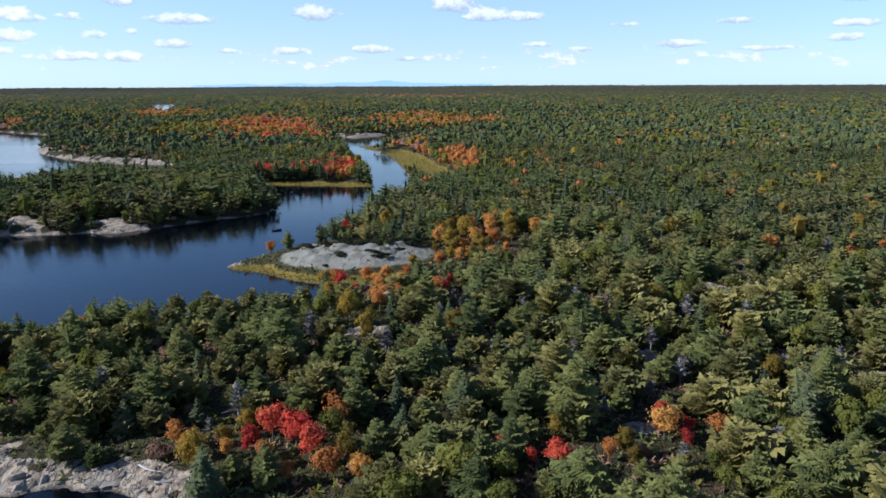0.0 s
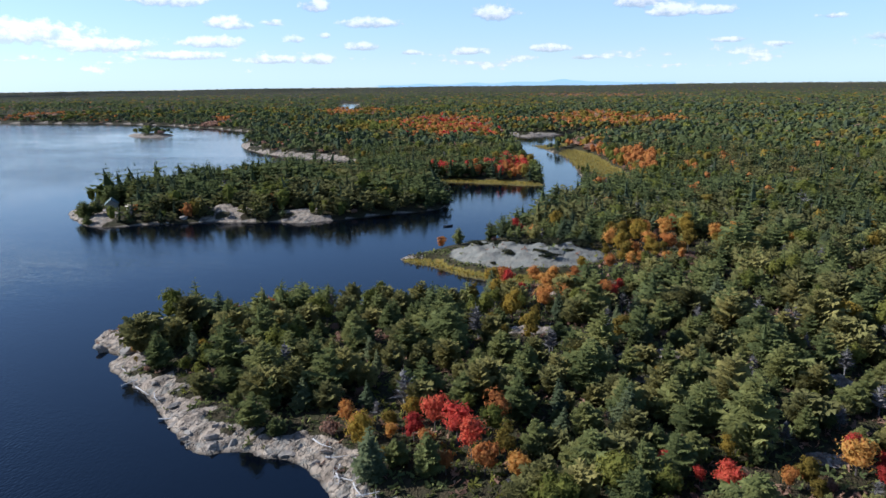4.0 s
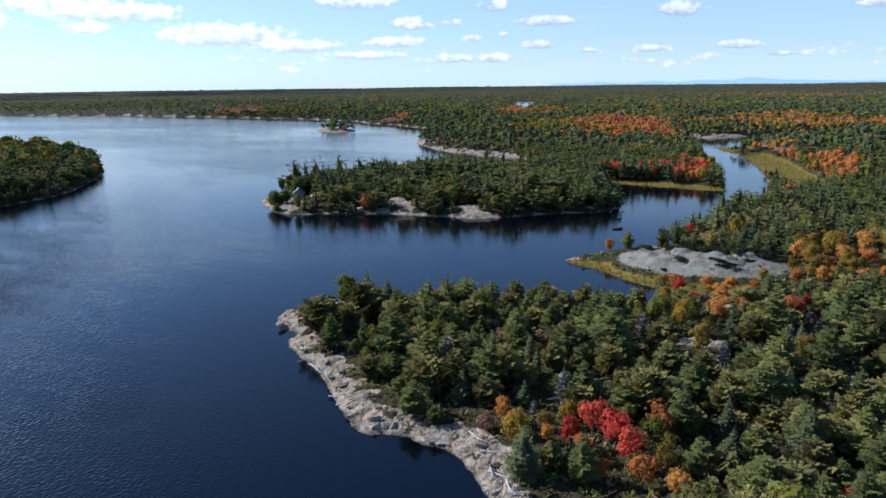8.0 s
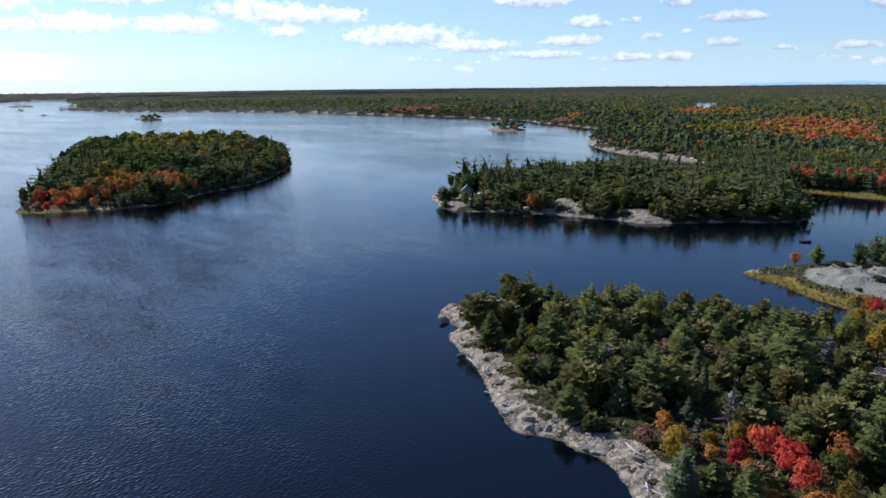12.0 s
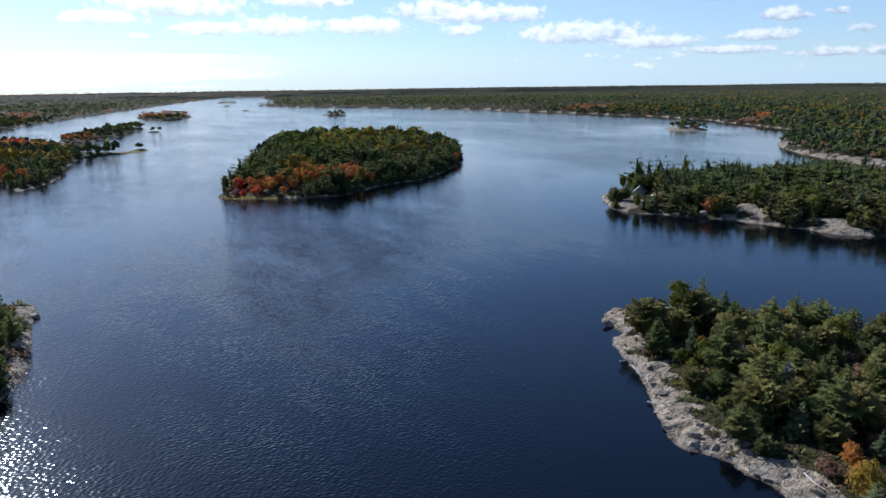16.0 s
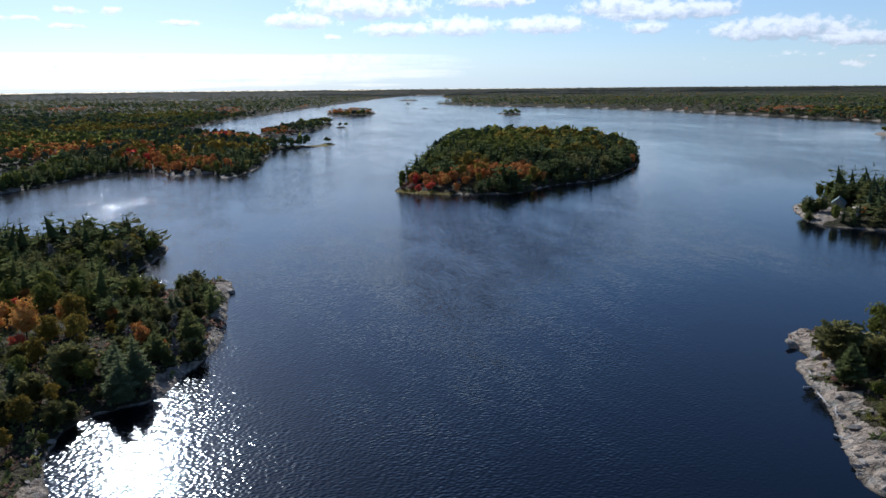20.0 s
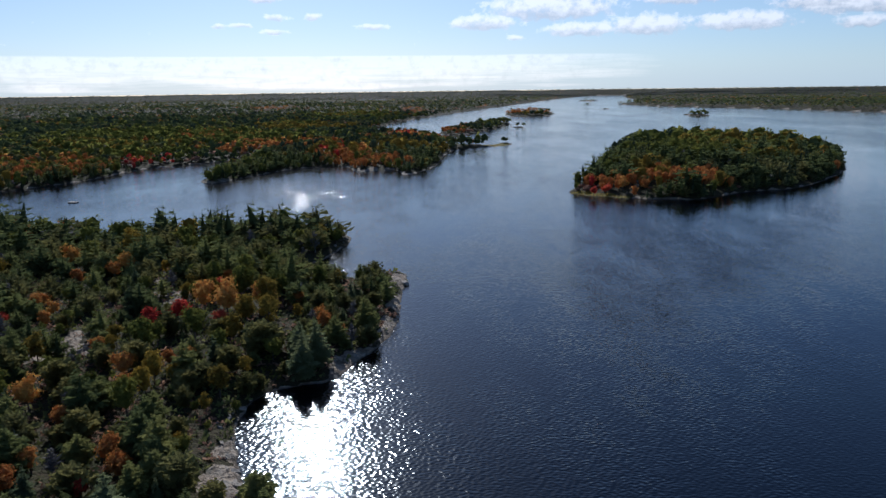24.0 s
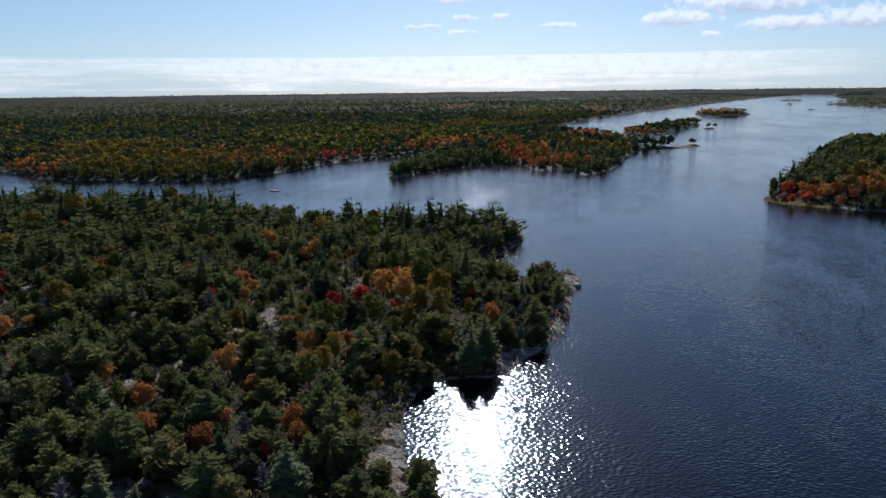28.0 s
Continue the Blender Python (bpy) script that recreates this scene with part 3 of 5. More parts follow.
def shaded_core(rng, sides, rings, top):
    """The dense inside of a crown: a ragged hull through rings of (height, reach), tinted dark for the shade inside."""
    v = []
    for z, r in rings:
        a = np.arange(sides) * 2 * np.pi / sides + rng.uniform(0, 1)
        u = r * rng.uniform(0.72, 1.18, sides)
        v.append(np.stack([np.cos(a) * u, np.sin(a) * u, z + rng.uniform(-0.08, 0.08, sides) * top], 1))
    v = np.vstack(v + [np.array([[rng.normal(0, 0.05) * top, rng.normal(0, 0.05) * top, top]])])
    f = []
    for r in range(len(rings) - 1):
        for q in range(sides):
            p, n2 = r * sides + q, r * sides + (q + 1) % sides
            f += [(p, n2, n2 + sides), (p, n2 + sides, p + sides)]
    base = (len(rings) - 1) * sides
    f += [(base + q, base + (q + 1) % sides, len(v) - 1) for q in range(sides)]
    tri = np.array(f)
    # lower tints than the tufts: the crown's inner shade is put into the colour
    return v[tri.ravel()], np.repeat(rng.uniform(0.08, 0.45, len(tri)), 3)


def joined(*pieces):
    return np.vstack([v for v, _ in pieces]), np.concatenate([t for _, t in pieces])


def layered_pine(seed, whorls, per, teeth, layers, high, wide, low, full, rise=0.22, ragged=0.3):
    """A pine of separate boughs in tiers: each bough is a flat feathered spray that rises towards its end."""
    rng = np.random.default_rng(seed)
    vs, ts = [], []
    lop, start = rng.uniform(0, 6.283), rng.uniform(0, 6.283)
    up = np.array([0, 0, 1.0])
    for w in range(whorls):
        f = (w + rng.uniform(-0.15, 0.35)) / whorls
        f = max(0.0, f)
        reach = wide * (1 - f ** full) * min(1.0, 0.66 + 1.5 * f) * rng.uniform(1 - ragged, 1 + ragged * 0.5) + 0.30
        m = max(3, int(round(per * (1.12 - 0.5 * f))))
        for q in range(m):
            if rng.uniform() < 0.10:
                continue
            a = start + w * 2.4 + (q + rng.uniform(-0.25, 0.25)) * 6.283 / m
            long = reach * rng.uniform(0.75, 1.15) * (1 + 0.2 * math.cos(a - lop))
            tone = rng.uniform(0.30, 0.64)
            for layer in range(layers):
                b = a + rng.normal(0, 0.16)
                out, side = np.array([math.cos(b), math.sin(b), 0]), np.array([-math.sin(b), math.cos(b), 0])
                base = up * (high * (low + (1 - low) * f) * 0.97 + rng.normal(0, 0.10) + 0.16 * layer * min(1.0, long))
                t = np.linspace(0.05, 1.0, teeth + 1)
                spine = base + out * (long * t)[:, None] + up * (long * rise * t ** 1.4 * rng.uniform(0.6, 1.3))[:, None]
                for sign in (-1, 1):
                    k = teeth
                    half = long * (0.33 * np.sin(np.pi * np.clip(t[:-1] * 0.86 + 0.16, 0, 1)) + 0.06) * rng.uniform(0.75, 1.2, k)
                    tip = spine[:-1] + out * (long * rng.uniform(0.10, 0.26, k))[:, None] + side * (sign * half)[:, None] + up * (rng.normal(-0.05, 0.07, k) * long)[:, None]
                    back = spine[:-1] - out * (0.10 * long)
                    vs.append(np.stack([back, tip, spine[1:]], 1).reshape(-1, 3))
                    ts.append(np.repeat(np.clip(tone + 0.18 * (t[1:] - 0.5) + 0.06 * layer + rng.normal(0, 0.09, k), 0, 1), 3))
    spire = np.linspace(0.80, 0.98, 4)
    c = np.stack([rng.normal(0, 0.08, 4), rng.normal(0, 0.08, 4), high * spire], 1)
    o = np.stack([np.cos(spire * 60) * 0.7, np.sin(spire * 60) * 0.7, np.full(4, 0.9)], 1)
    leaves = petals(rng, c, wide * 0.5 * (1.15 - spire), 4, np.tile(up, (4, 1)), 0.4, np.full(4, 0.5), o, True)
    shaded_inside = shaded_core(rng, 4, [(high * (low + 0.02), wide * 0.20), (high * (low + 0.30), wide * 0.26)], high * 0.86)
    # the hull's tint is halved to paint deeper shade between the boughs
    return joined((np.vstack(vs), np.concatenate(ts)), leaves, (shaded_inside[0], shaded_inside[1] * 0.5))


def broadleaf(seed, tufts, n, high=9.0, wide=3.0, low=0.22, size=0.6, clumps=11, loose=0.35, hull=None, full=1.0):
    rng = np.random.default_rng(seed)
    way = unit(rng.normal(0, 1, (clumps, 3)))
    mid = high * (low + 1) / 2
    half = high * (1 - low) / 2
    k = rng.uniform(0.20, 0.60, clumps)[:, None]
    centre = way * k * np.array([wide, wide, half]) + np.array([0, 0, mid])
    r = rng.uniform(0.38, 0.60, clumps) * wide
    pick = rng.integers(0, clumps, tufts)
    d = unit(rng.normal(0, 1, (tufts, 3)))
    d[:, 2] = np.abs(d[:, 2]) * 1.1 - 0.35
    c = centre[pick] + d * r[pick][:, None] * rng.uniform(0.62, 1.12, tufts)[:, None]
    tint = np.clip(rng.uniform(0.3, 0.7, clumps)[pick] + rng.uniform(-0.2, 0.2, tufts), 0, 1)
    leaves = petals(rng, c, size * rng.uniform(0.75, 1.25, tufts), n, d + 0.7 * way[pick] + np.array([0, 0, 0.25]), loose, tint, None, n > 2)
    if hull == "clumps":
        lumps = []
        for q in range(clumps):
            lv, lt = shaded_core(rng, 5, [(-r[q] * 0.5, r[q] * 0.35), (r[q] * 0.05, r[q] * 0.52)], r[q] * 0.5)
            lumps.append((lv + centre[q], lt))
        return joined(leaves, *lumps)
    return joined(leaves, shaded_core(rng, hull[0], [(high * (low + z * (1 - low)), wide * k * full) for z, k in ((0.02, 0.6), (0.3, 0.88), (0.65, 0.8))[3 - len(hull[1]):]], high * (0.92 if full > 0.9 else 0.84)))


def snag(seed, twigs, high=5.8, wide=2.5):
    """Crown of a dead tree: bare grey twigs."""
    rng = np.random.default_rng(seed)
    z = high * rng.uniform(0.3, 1.0, twigs)
    a = rng.uniform(0, 2 * np.pi, twigs)
    reach = wide * (1.15 - z / high) * rng.uniform(0.5, 1.2, twigs) + 0.2
    root = np.stack([0 * z, 0 * z, z], 1) + rng.normal(0, 0.2, (twigs, 3))
    tip = root + np.stack([np.cos(a) * reach, np.sin(a) * reach, reach * rng.uniform(0.0, 0.7, twigs)], 1)
    side = rng.normal(0, 0.12, (twigs, 3))
    v = np.stack([root + side, root - side, tip], 1).reshape(-1, 3)
    return v, np.repeat(rng.uniform(0.1, 0.9, twigs), 3)


def trunk_verts(high, thick, sides):
    a = np.arange(sides) * 2 * np.pi / sides
    ring = lambda z, r: np.stack([np.cos(a) * r, np.sin(a) * r, 0 * a + z], 1)
    v = np.vstack([ring(-0.6, thick * 1.25), ring(high * 0.4, thick * 0.7), ring(high, thick * 0.12)])
    f = []
    for r in range(2):
        for q in range(sides):
            p, n2 = r * sides + q, r * sides + (q + 1) % sides
            f += [(p, n2, n2 + sides), (p, n2 + sides, p + sides)]
    return v[np.array(f).ravel()]


# kind: leaf colour, everyday name, label, usual height range at the model's scale
KINDS = {
    "pine": ("pine_tree", "green pine tree with ragged layered branches in the forest", "pine"),
    "spruce": ("spruce_tree", "dark green narrow conifer standing among the pines", "conifer"),
    "oak": ("oak_tree", "yellowing broadleaf tree in autumn colour among pines", "oak"),
    "green": ("birch_tree", "yellow-green broadleaf tree still in leaf among pines", "birch"),
    "red": ("maple_tree", "maple tree in bright scarlet autumn leaf", "maple"),
    "orange": ("maple_tree", "maple tree in orange autumn leaf", "maple"),
    "rust": ("shrub", "low rust-brown autumn bush on the forest edge", "shrub"),
    "grey": ("dead_tree", "bare grey dead tree with dry twigs", "dead tree"),
    "jack": ("jack_pine", "bushy olive-green pine with a rounded clumpy crown", "pine"),
}


def crown(kind, seed, lod):
    n_tuft, n_leaf, big, loose = ((270, 3, 1.0, 0.30), (140, 2, 1.5, 0.30), (84, 1, 1.5, 0.4), (9, 1, 3.0, 0.5), (4, 1, 3.8, 0.6))[lod]
    near, far = [(0.10, 0.48), (0.36, 0.48), (0.66, 0.28)], [(0.08, 0.75), (0.40, 0.78), (0.74, 0.46)]
    cone = ((6, near), (5, near), (5, [(0.08, 0.44), (0.45, 0.46), (0.76, 0.22)]), (4, [(0.10, 0.62), (0.60, 0.48)]), (4, far[1:2]))[lod]
    k = seed % 5
    if kind == "pine" and lod < 3:
        high, wide, full = ((9.8, 3.4, 1.4), (7.8, 3.9, 2.0), (8.9, 3.6, 1.7), (7.2, 3.6, 2.2), (10.4, 3.4, 1.3))[k]
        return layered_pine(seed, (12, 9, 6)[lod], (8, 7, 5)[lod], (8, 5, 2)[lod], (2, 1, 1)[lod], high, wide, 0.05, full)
    if kind == "spruce" and lod < 3:
        high, wide = (10.2, 8.8, 7.6, 9.4, 8.4)[k], (2.4, 2.7, 2.8, 2.5, 2.9)[k]
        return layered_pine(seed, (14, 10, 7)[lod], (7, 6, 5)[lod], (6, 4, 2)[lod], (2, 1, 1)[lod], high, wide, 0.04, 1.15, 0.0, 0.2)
    if kind == "jack" and lod < 3:
        high, wide = ((7.6, 3.1), (6.6, 3.5), (8.2, 3.0), (6.2, 3.2), (7.2, 3.4))[k]
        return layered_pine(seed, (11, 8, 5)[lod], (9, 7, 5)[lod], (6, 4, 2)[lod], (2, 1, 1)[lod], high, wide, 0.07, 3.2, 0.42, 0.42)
    if kind in ("pine", "spruce", "jack"):
        high, wide = {"pine": (8.4, 3.0), "spruce": (8.8, 2.5), "jack": (7.2, 3.1)}[kind]
        return broadleaf(seed, n_tuft, n_leaf, high * (0.9 + 0.06 * k), wide * (1.1 - 0.05 * k), 0.04, 0.60 * big, 9, loose, cone, (1, 1, 0.55, 0.70, 0.92)[lod])
    if kind == "grey":
        return snag(seed, (150, 70, 24, 10, 8)[lod])
    if kind == "rust":
        return broadleaf(seed, max(4, n_tuft // 3), n_leaf, 2.2, 1.7, 0.0, 0.42 * big ** 0.8, 7, loose, "clumps" if lod == 0 else cone)
    if lod < 2:
        return broadleaf(seed, (520, 170)[lod], 3, (8.4, 7.4, 9.0, 8.0, 8.6)[k], (2.8, 3.2, 2.6, 3.0, 2.7)[k], 0.10, (0.42, 0.72)[lod], 15, 0.55, "clumps")
    return broadleaf(seed, n_tuft, n_leaf, 8.4, 2.8, 0.10, 0.55 * big, 12 if lod == 0 else 8, loose, "clumps" if lod < 2 else cone, (1, 1, 0.60, 0.72, 0.95)[lod])


STEM = {"pine": (6.2, 0.18), "spruce": (6.8, 0.16), "grey": (7.0, 0.13), "rust": (1.2, 0.05)}
VARIANTS = 5
MODELS = {}
for kn, kind in enumerate(KINDS):
    for lod in range(5):
        for s in range(VARIANTS):
            v, t = crown(kind, 100 * kn + 10 * lod + s, lod)
            st = trunk_verts(*STEM.get(kind, (6.5, 0.15)), (6, 3, 3)[lod]) if lod < 2 else np.zeros((0, 3))
            MODELS[kind, lod, s] = (v, t, st)

# Autumn colour by place: x, y, reach, kind.
COLOUR_NEAR = [(-37, 103, 5, "red"), (-31, 96, 6, "red"), (-27, 88, 6, "orange"), (28, 112, 5, "red"), (16, 100, 5, "orange"), (-52, 97, 5, "orange"), (-46, 93, 5, "oak"), (6, 96, 5, "red"),
               (-20, 230, 13, "oak"), (-8, 243, 12, "orange"), (8, 255, 9, "oak"), (-47, 184, 8, "oak"), (-39, 182, 5, "red"), (-33, 181, 7, "orange"), (-42, 160, 6, "green"), (-36, 168, 6, "oak"), (-20, 215, 7, "orange"), (-20, 183, 5, "red")]
COLOUR_MID = [(-34, 144, 5, "oak"), (-3, 137, 4, "oak"), (-152, 455, 9, "red")]
COLOUR_WEST = [(-185, 1001, 60, "orange"), (-98, 965, 60, "oak"), (-50, 1050, 55, "orange"), (-388, 92, 8, "red"), (-402, 104, 8, "red"), (-401, 117, 15, "orange"), (-420, 146, 18, "orange"),
               (-412, 168, 16, "orange"), (-579, 252, 60, "green"), (-650, 312, 50, "green"), (-520, 200, 45, "green"), (-612, -74, 20, "orange"), (-562, -45, 32, "orange"), (-824, 6, 50, "orange"),
               (-667, -11, 45, "oak"), (-955, 55, 36, "orange"), (-1600, 240, 80, "orange"), (-1170, 1035, 50, "rust"), (-677, 918, 30, "rust")]
COLOUR_SOUTH = [(-173, -59, 4, "red"), (-163, -64, 4, "red"), (-188, -49, 11, "orange"), (-181, -41, 9, "oak"), (-194, -58, 12, "green"), (-178, -52, 7, "orange"), (-147, -53, 4, "orange"), (-136, -55, 4, "oak"),
                (-169, -42, 7, "oak"), (-162, -149, 12, "green"), (-179, -138, 10, "green"), (-196, -66, 7, "oak"), (-118, -62, 3, "red"), (-126, -66, 3, "orange"), (-109, -84, 3, "oak")]
COLOUR_BELT = [(-560, -300, 60, "green"), (-500, -370, 55, "oak"), (-650, -250, 50, "green"), (-720, -310, 80, "oak"), (-480, -440, 40, "orange"), (-820, -200, 90, "green"),
               (-920, -350, 120, "green"), (-610, -460, 80, "oak"), (-1050, -160, 80, "oak"), (-540, -262, 22, "orange"), (-470, -300, 25, "oak"), (-600, -230, 20, "red"), (-700, -150, 50, "orange")]
COLOUR = COLOUR_BELT + COLOUR_NEAR + COLOUR_MID + COLOUR_WEST + COLOUR_SOUTH
# Whole stands of broadleaf trees: x, y, half depth away from the lake's middle, half breadth, the kinds in them.
STANDS = [(-621, 1290, 260, 62, "orange orange rust oak"), (-321, 924, 230, 74, "orange orange rust rust oak orange red"), (-262, 790, 110, 54, "orange orange oak rust red"), (-370, 800, 95, 42, "green green oak"),
          (-128, 1074, 150, 84, "orange oak rust orange"), (-81, 623, 80, 20, "rust rust orange oak"), (-48, 520, 60, 24, "oak orange rust green"), (-30, 535, 76, 14, "orange orange rust"),
          (-154, 458, 16, 4, "red"), (-133, 463, 24, 7, "orange rust red"), (-112, 485, 55, 14, "orange red orange oak"), (-706, 971, 90, 14, "rust orange"), (-538, 1446, 180, 70, "green green oak jack"),
          (-449, 1720, 300, 90, "green oak jack pine jack"), (-351, 2865, 330, 300, "rust orange rust jack"), (-1170, 1035, 60, 55, "rust orange")]
STANDS_NEAR = [(-10, 258, 30, 17, "oak oak orange orange rust"), (-42, 200, 12, 15, "oak orange rust orange"), (-37, 160, 14, 6, "green oak green jack")]
STANDS_WEST = [(-655, -82, 55, 17, "red orange red oak"), (-616, -52, 50, 11, "orange oak"), (-881, -17, 50, 15, "red orange"), (-884, -249, 110, 52, "green oak green orange"), (-1079, -186, 110, 34, "green oak"),
               (-1512, -141, 190, 85, "green oak green"), (-1795, -11, 200, 42, "orange rust"), (-1132, 64, 100, 18, "orange rust jack"), (-1750, 263, 200, 44, "orange rust"), (-2039, -405, 200, 80, "rust orange jack"),
               (-412, 101, 18, 9, "rust red orange rust"), (-425, 138, 30, 20, "orange oak orange rust"), (-418, 171, 18, 8, "orange"), (-655, 305, 150, 56, "green green oak jack"), (-560, 270, 90, 40, "green oak pine"),
               (-560, -300, 70, 60, "green oak orange jack"), (-720, -310, 80, 70, "green oak green jack")]


def scatter(r0, r1, step, y0, y1, seed):
    """Jittered points between two distances, about step(r) metres apart."""
    rng = np.random.default_rng(seed)
    xs, ys, r = [], [], r0
    while r < r1:
        s = step(r)
        n = max(1, int(radians(y1 - y0) * r / s))
        a = np.radians(y0) + (np.arange(n) + rng.uniform(0, 1, n)) * (radians(y1 - y0) / n)
        rr = r + s * rng.uniform(0, 1, n)
        xs.append(-np.sin(a) * rr)
        ys.append(np.cos(a) * rr)
        r += s
    return np.concatenate(xs), np.concatenate(ys)


# trees and bushes that stand apart: x, y, kind, scale
SPECIAL = [(-82, 237, 5, 0.8), (-79, 248, 0, 0.75), (-69, 256, 0, 0.85), (-67, 255, 6, 1.2), (-64, 277, 4, 1.0), (-61, 273, 4, 0.8), (-144, -26, 1, 1.3), (-149, -24, 1, 1.35), (-152, -28, 1, 1.25), (-35, 92, 0, 0.8), (-41, 94, 0, 0.6), (-257, 247, 0, 0.6),
           (-266, 255, 0, 1.1), (-262.5, 259, 0, 1.0), (-270, 257, 0, 0.85), (-277, 281, 0, 1.3), (-272, 285, 0, 1.4), (-283, 290, 0, 1.3), (-264, 286, 0, 1.4), (-247, 267, 5, 0.7), (-130, 133, 6, 1.2),
           (-118, 122, 5, 0.28), (-112, 116, 2, 0.26), (-121, 126, 5, 0.2), (-59, 345, 0, 1.25),
           (-61, 312, 4, 0.6),
           (-215, -26, 1, 0.6), (-210, -18, 0, 0.5), (-222, -14, 0, 0.35)]
SPECIAL_COLOUR = [(-38, 105, 4, 1.05), (-33, 102, 4, 1.15), (-29.5, 98.5, 4, 1.0), (-40, 100, 4, 0.8), (-37, 97.5, 5, 0.7), (-26, 94, 5, 0.9), (-28, 109, 5, 1.0), (-27.5, 104.5, 3, 0.9), (-24, 99, 2, 0.85), (-21, 94, 5, 0.75), (-54, 103, 5, 0.8), (-50.5, 100, 5, 0.7), (-46, 104, 2, 0.6), (-44, 100, 5, 0.55), (-56, 100, 6, 1.5), (-43, 107, 2, 0.7), (-32, 93, 5, 0.6), (27, 112, 4, 0.7), (31, 110, 4, 0.55),
                  (17, 101, 5, 0.6), (20.5, 99, 2, 0.55), (-48, 184, 2, 0.9), (-40, 182, 4, 0.8), (-34, 181, 5, 0.85), (-28, 183, 5, 0.75), (-20, 216, 5, 0.9), (-14, 221, 5, 0.9)]
SPECIAL_COLOUR += [(-23, 247, 5, 1.15), (-15, 257, 2, 1.2), (-5, 266, 5, 1.15), (3, 253, 2, 1.1), (12, 266, 5, 1.1), (-19, 240, 2, 1.1), (-10, 246, 5, 1.1), (-53, 199, 2, 1.05), (-47, 196, 4, 0.95), (-40, 199, 5, 1.0), (-36, 196, 5, 0.9), (-15, 195, 4, 0.6), (-24, 196, 5, 0.7),
                   (-41, 156, 2, 0.75), (-38, 172, 3, 0.8), (-31, 153, 2, 0.6), (0, 102, 4, 0.5), (9, 107, 2, 0.6), (5, 99, 4, 0.45), (30, 106, 4, 0.5), (36, 110, 5, 0.7), (-5, 94, 4, 0.5), (-12, 154, 2, 0.5), (-4, 144, 2, 0.6),
                   (26, 162, 2, 0.55), (-25, 146, 7, 0.8), (32, 146, 7, 0.9), (35, 132, 7, 0.95), (27, 159, 7, 0.7), (12, 120, 7, 0.6), (18, 115, 7, 0.7), (-21, 89, 7, 0.6), (38, 137, 7, 0.8), (-22, 142, 7, 0.7)]
SPECIAL_WEST = [(-167, -67, 4, 0.95), (-172, -61, 4, 1), (-171, -51, 4, 0.8), (-199, -59, 4, 0.8), (-182, -58, 5, 1.2), (-178, -51, 5, 1.3), (-180, -41, 2, 1.3), (-167, -38, 2, 1.2), (-186, -43, 5, 1.1), (-160, -54, 3, 1.2), (-152, -63, 3, 1.1), (-212, -54, 3, 1.1),
                (-205, -62, 3, 1.2), (-192, -50, 3, 1.25), (-196, -42, 3, 1.1), (-133, -41, 2, 0.8), (-142, -38, 2, 0.6), (-141, -63, 5, 0.8), (-122, -55, 3, 1), (-105, -51, 5, 0.7), (-101, -48, 5, 0.65), (-95, -51, 4, 0.5), (-96, -63, 5, 0.7), (-209, -138, 4, 0.8),
                (-170, -104, 4, 0.6), (-233, -117, 5, 1), (-127, -81, 3, 0.9), (-165, -20, 5, 0.5), (-151, -34, 3, 0.7), (-160, -45, 2, 0.9), (-173, -45, 2, 1), (-152, -46, 3, 0.8)]
SPECIAL_ISLAND = [(-187, -122, 4, 0.8), (-209, -104, 5, 0.9), (-206, -99, 2, 0.8), (-222, -82, 2, 0.8), (-389, 97, 4, 1), (-396, 106, 4, 1.1), (-398, 116, 5, 1.25), (-404, 122, 5, 1.3), (-394, 128, 5, 1.1), (-405, 148, 5, 1.4), (-401, 167, 5, 1.4), (-410, 156, 2, 1.3),
                (-409, 140, 5, 1.3), (-397, 140, 6, 1.6), (-160, -148, 3, 0.8), (-166, -150, 3, 0.75), (-172, -141, 3, 0.85)]
SPECIAL = SPECIAL + SPECIAL_COLOUR + [(x, y, k, s * (1.2 if k in (2, 3, 5) else 1.05)) for x, y, k, s in SPECIAL_WEST] + SPECIAL_ISLAND


zones = [(60, 280, lambda r: 4.9, SEEN[0], SEEN[1]), (280, 620, lambda r: 4.6, SEEN[0], SEEN[1]), (620, 1600, lambda r: 5.9 + (r - 620) * 0.0046, SEEN[0], SEEN[1]),
         (1600, 4900, lambda r: 0.0094 * r, SEEN[0], SEEN[1]), (50, 420, lambda r: 8.0, SEEN[1], SEEN[0] + 360)]
rows = []
for zn, (r0, r1, step, y0, y1) in enumerate(zones):
    px, py = scatter(r0, r1, step, y0, y1, 40 + zn)
    rows.append(np.stack([px, py, np.full(len(px), zn)], 1))
rows = np.vstack(rows)
tx, ty, tzone = rows.T
tz, t_rock, t_marsh, t_d = land(tx, ty)
rng = np.random.default_rng(7)
tr_ = np.hypot(tx, ty)
keep = (t_d > 0.6 + 0.0012 * tr_) & (t_rock < 0.45) & (t_marsh < 0.4)
open_ground = (tzone < 1) & (rng.uniform(0, 1, len(tx)) > smooth(0.20, 0.42, fbm(tx, ty, 20, 3, 51)) * 0.90 + 0.08)
keep &= rng.uniform(0, 1, len(tx)) < np.where(open_ground, 0.85, 0.97)
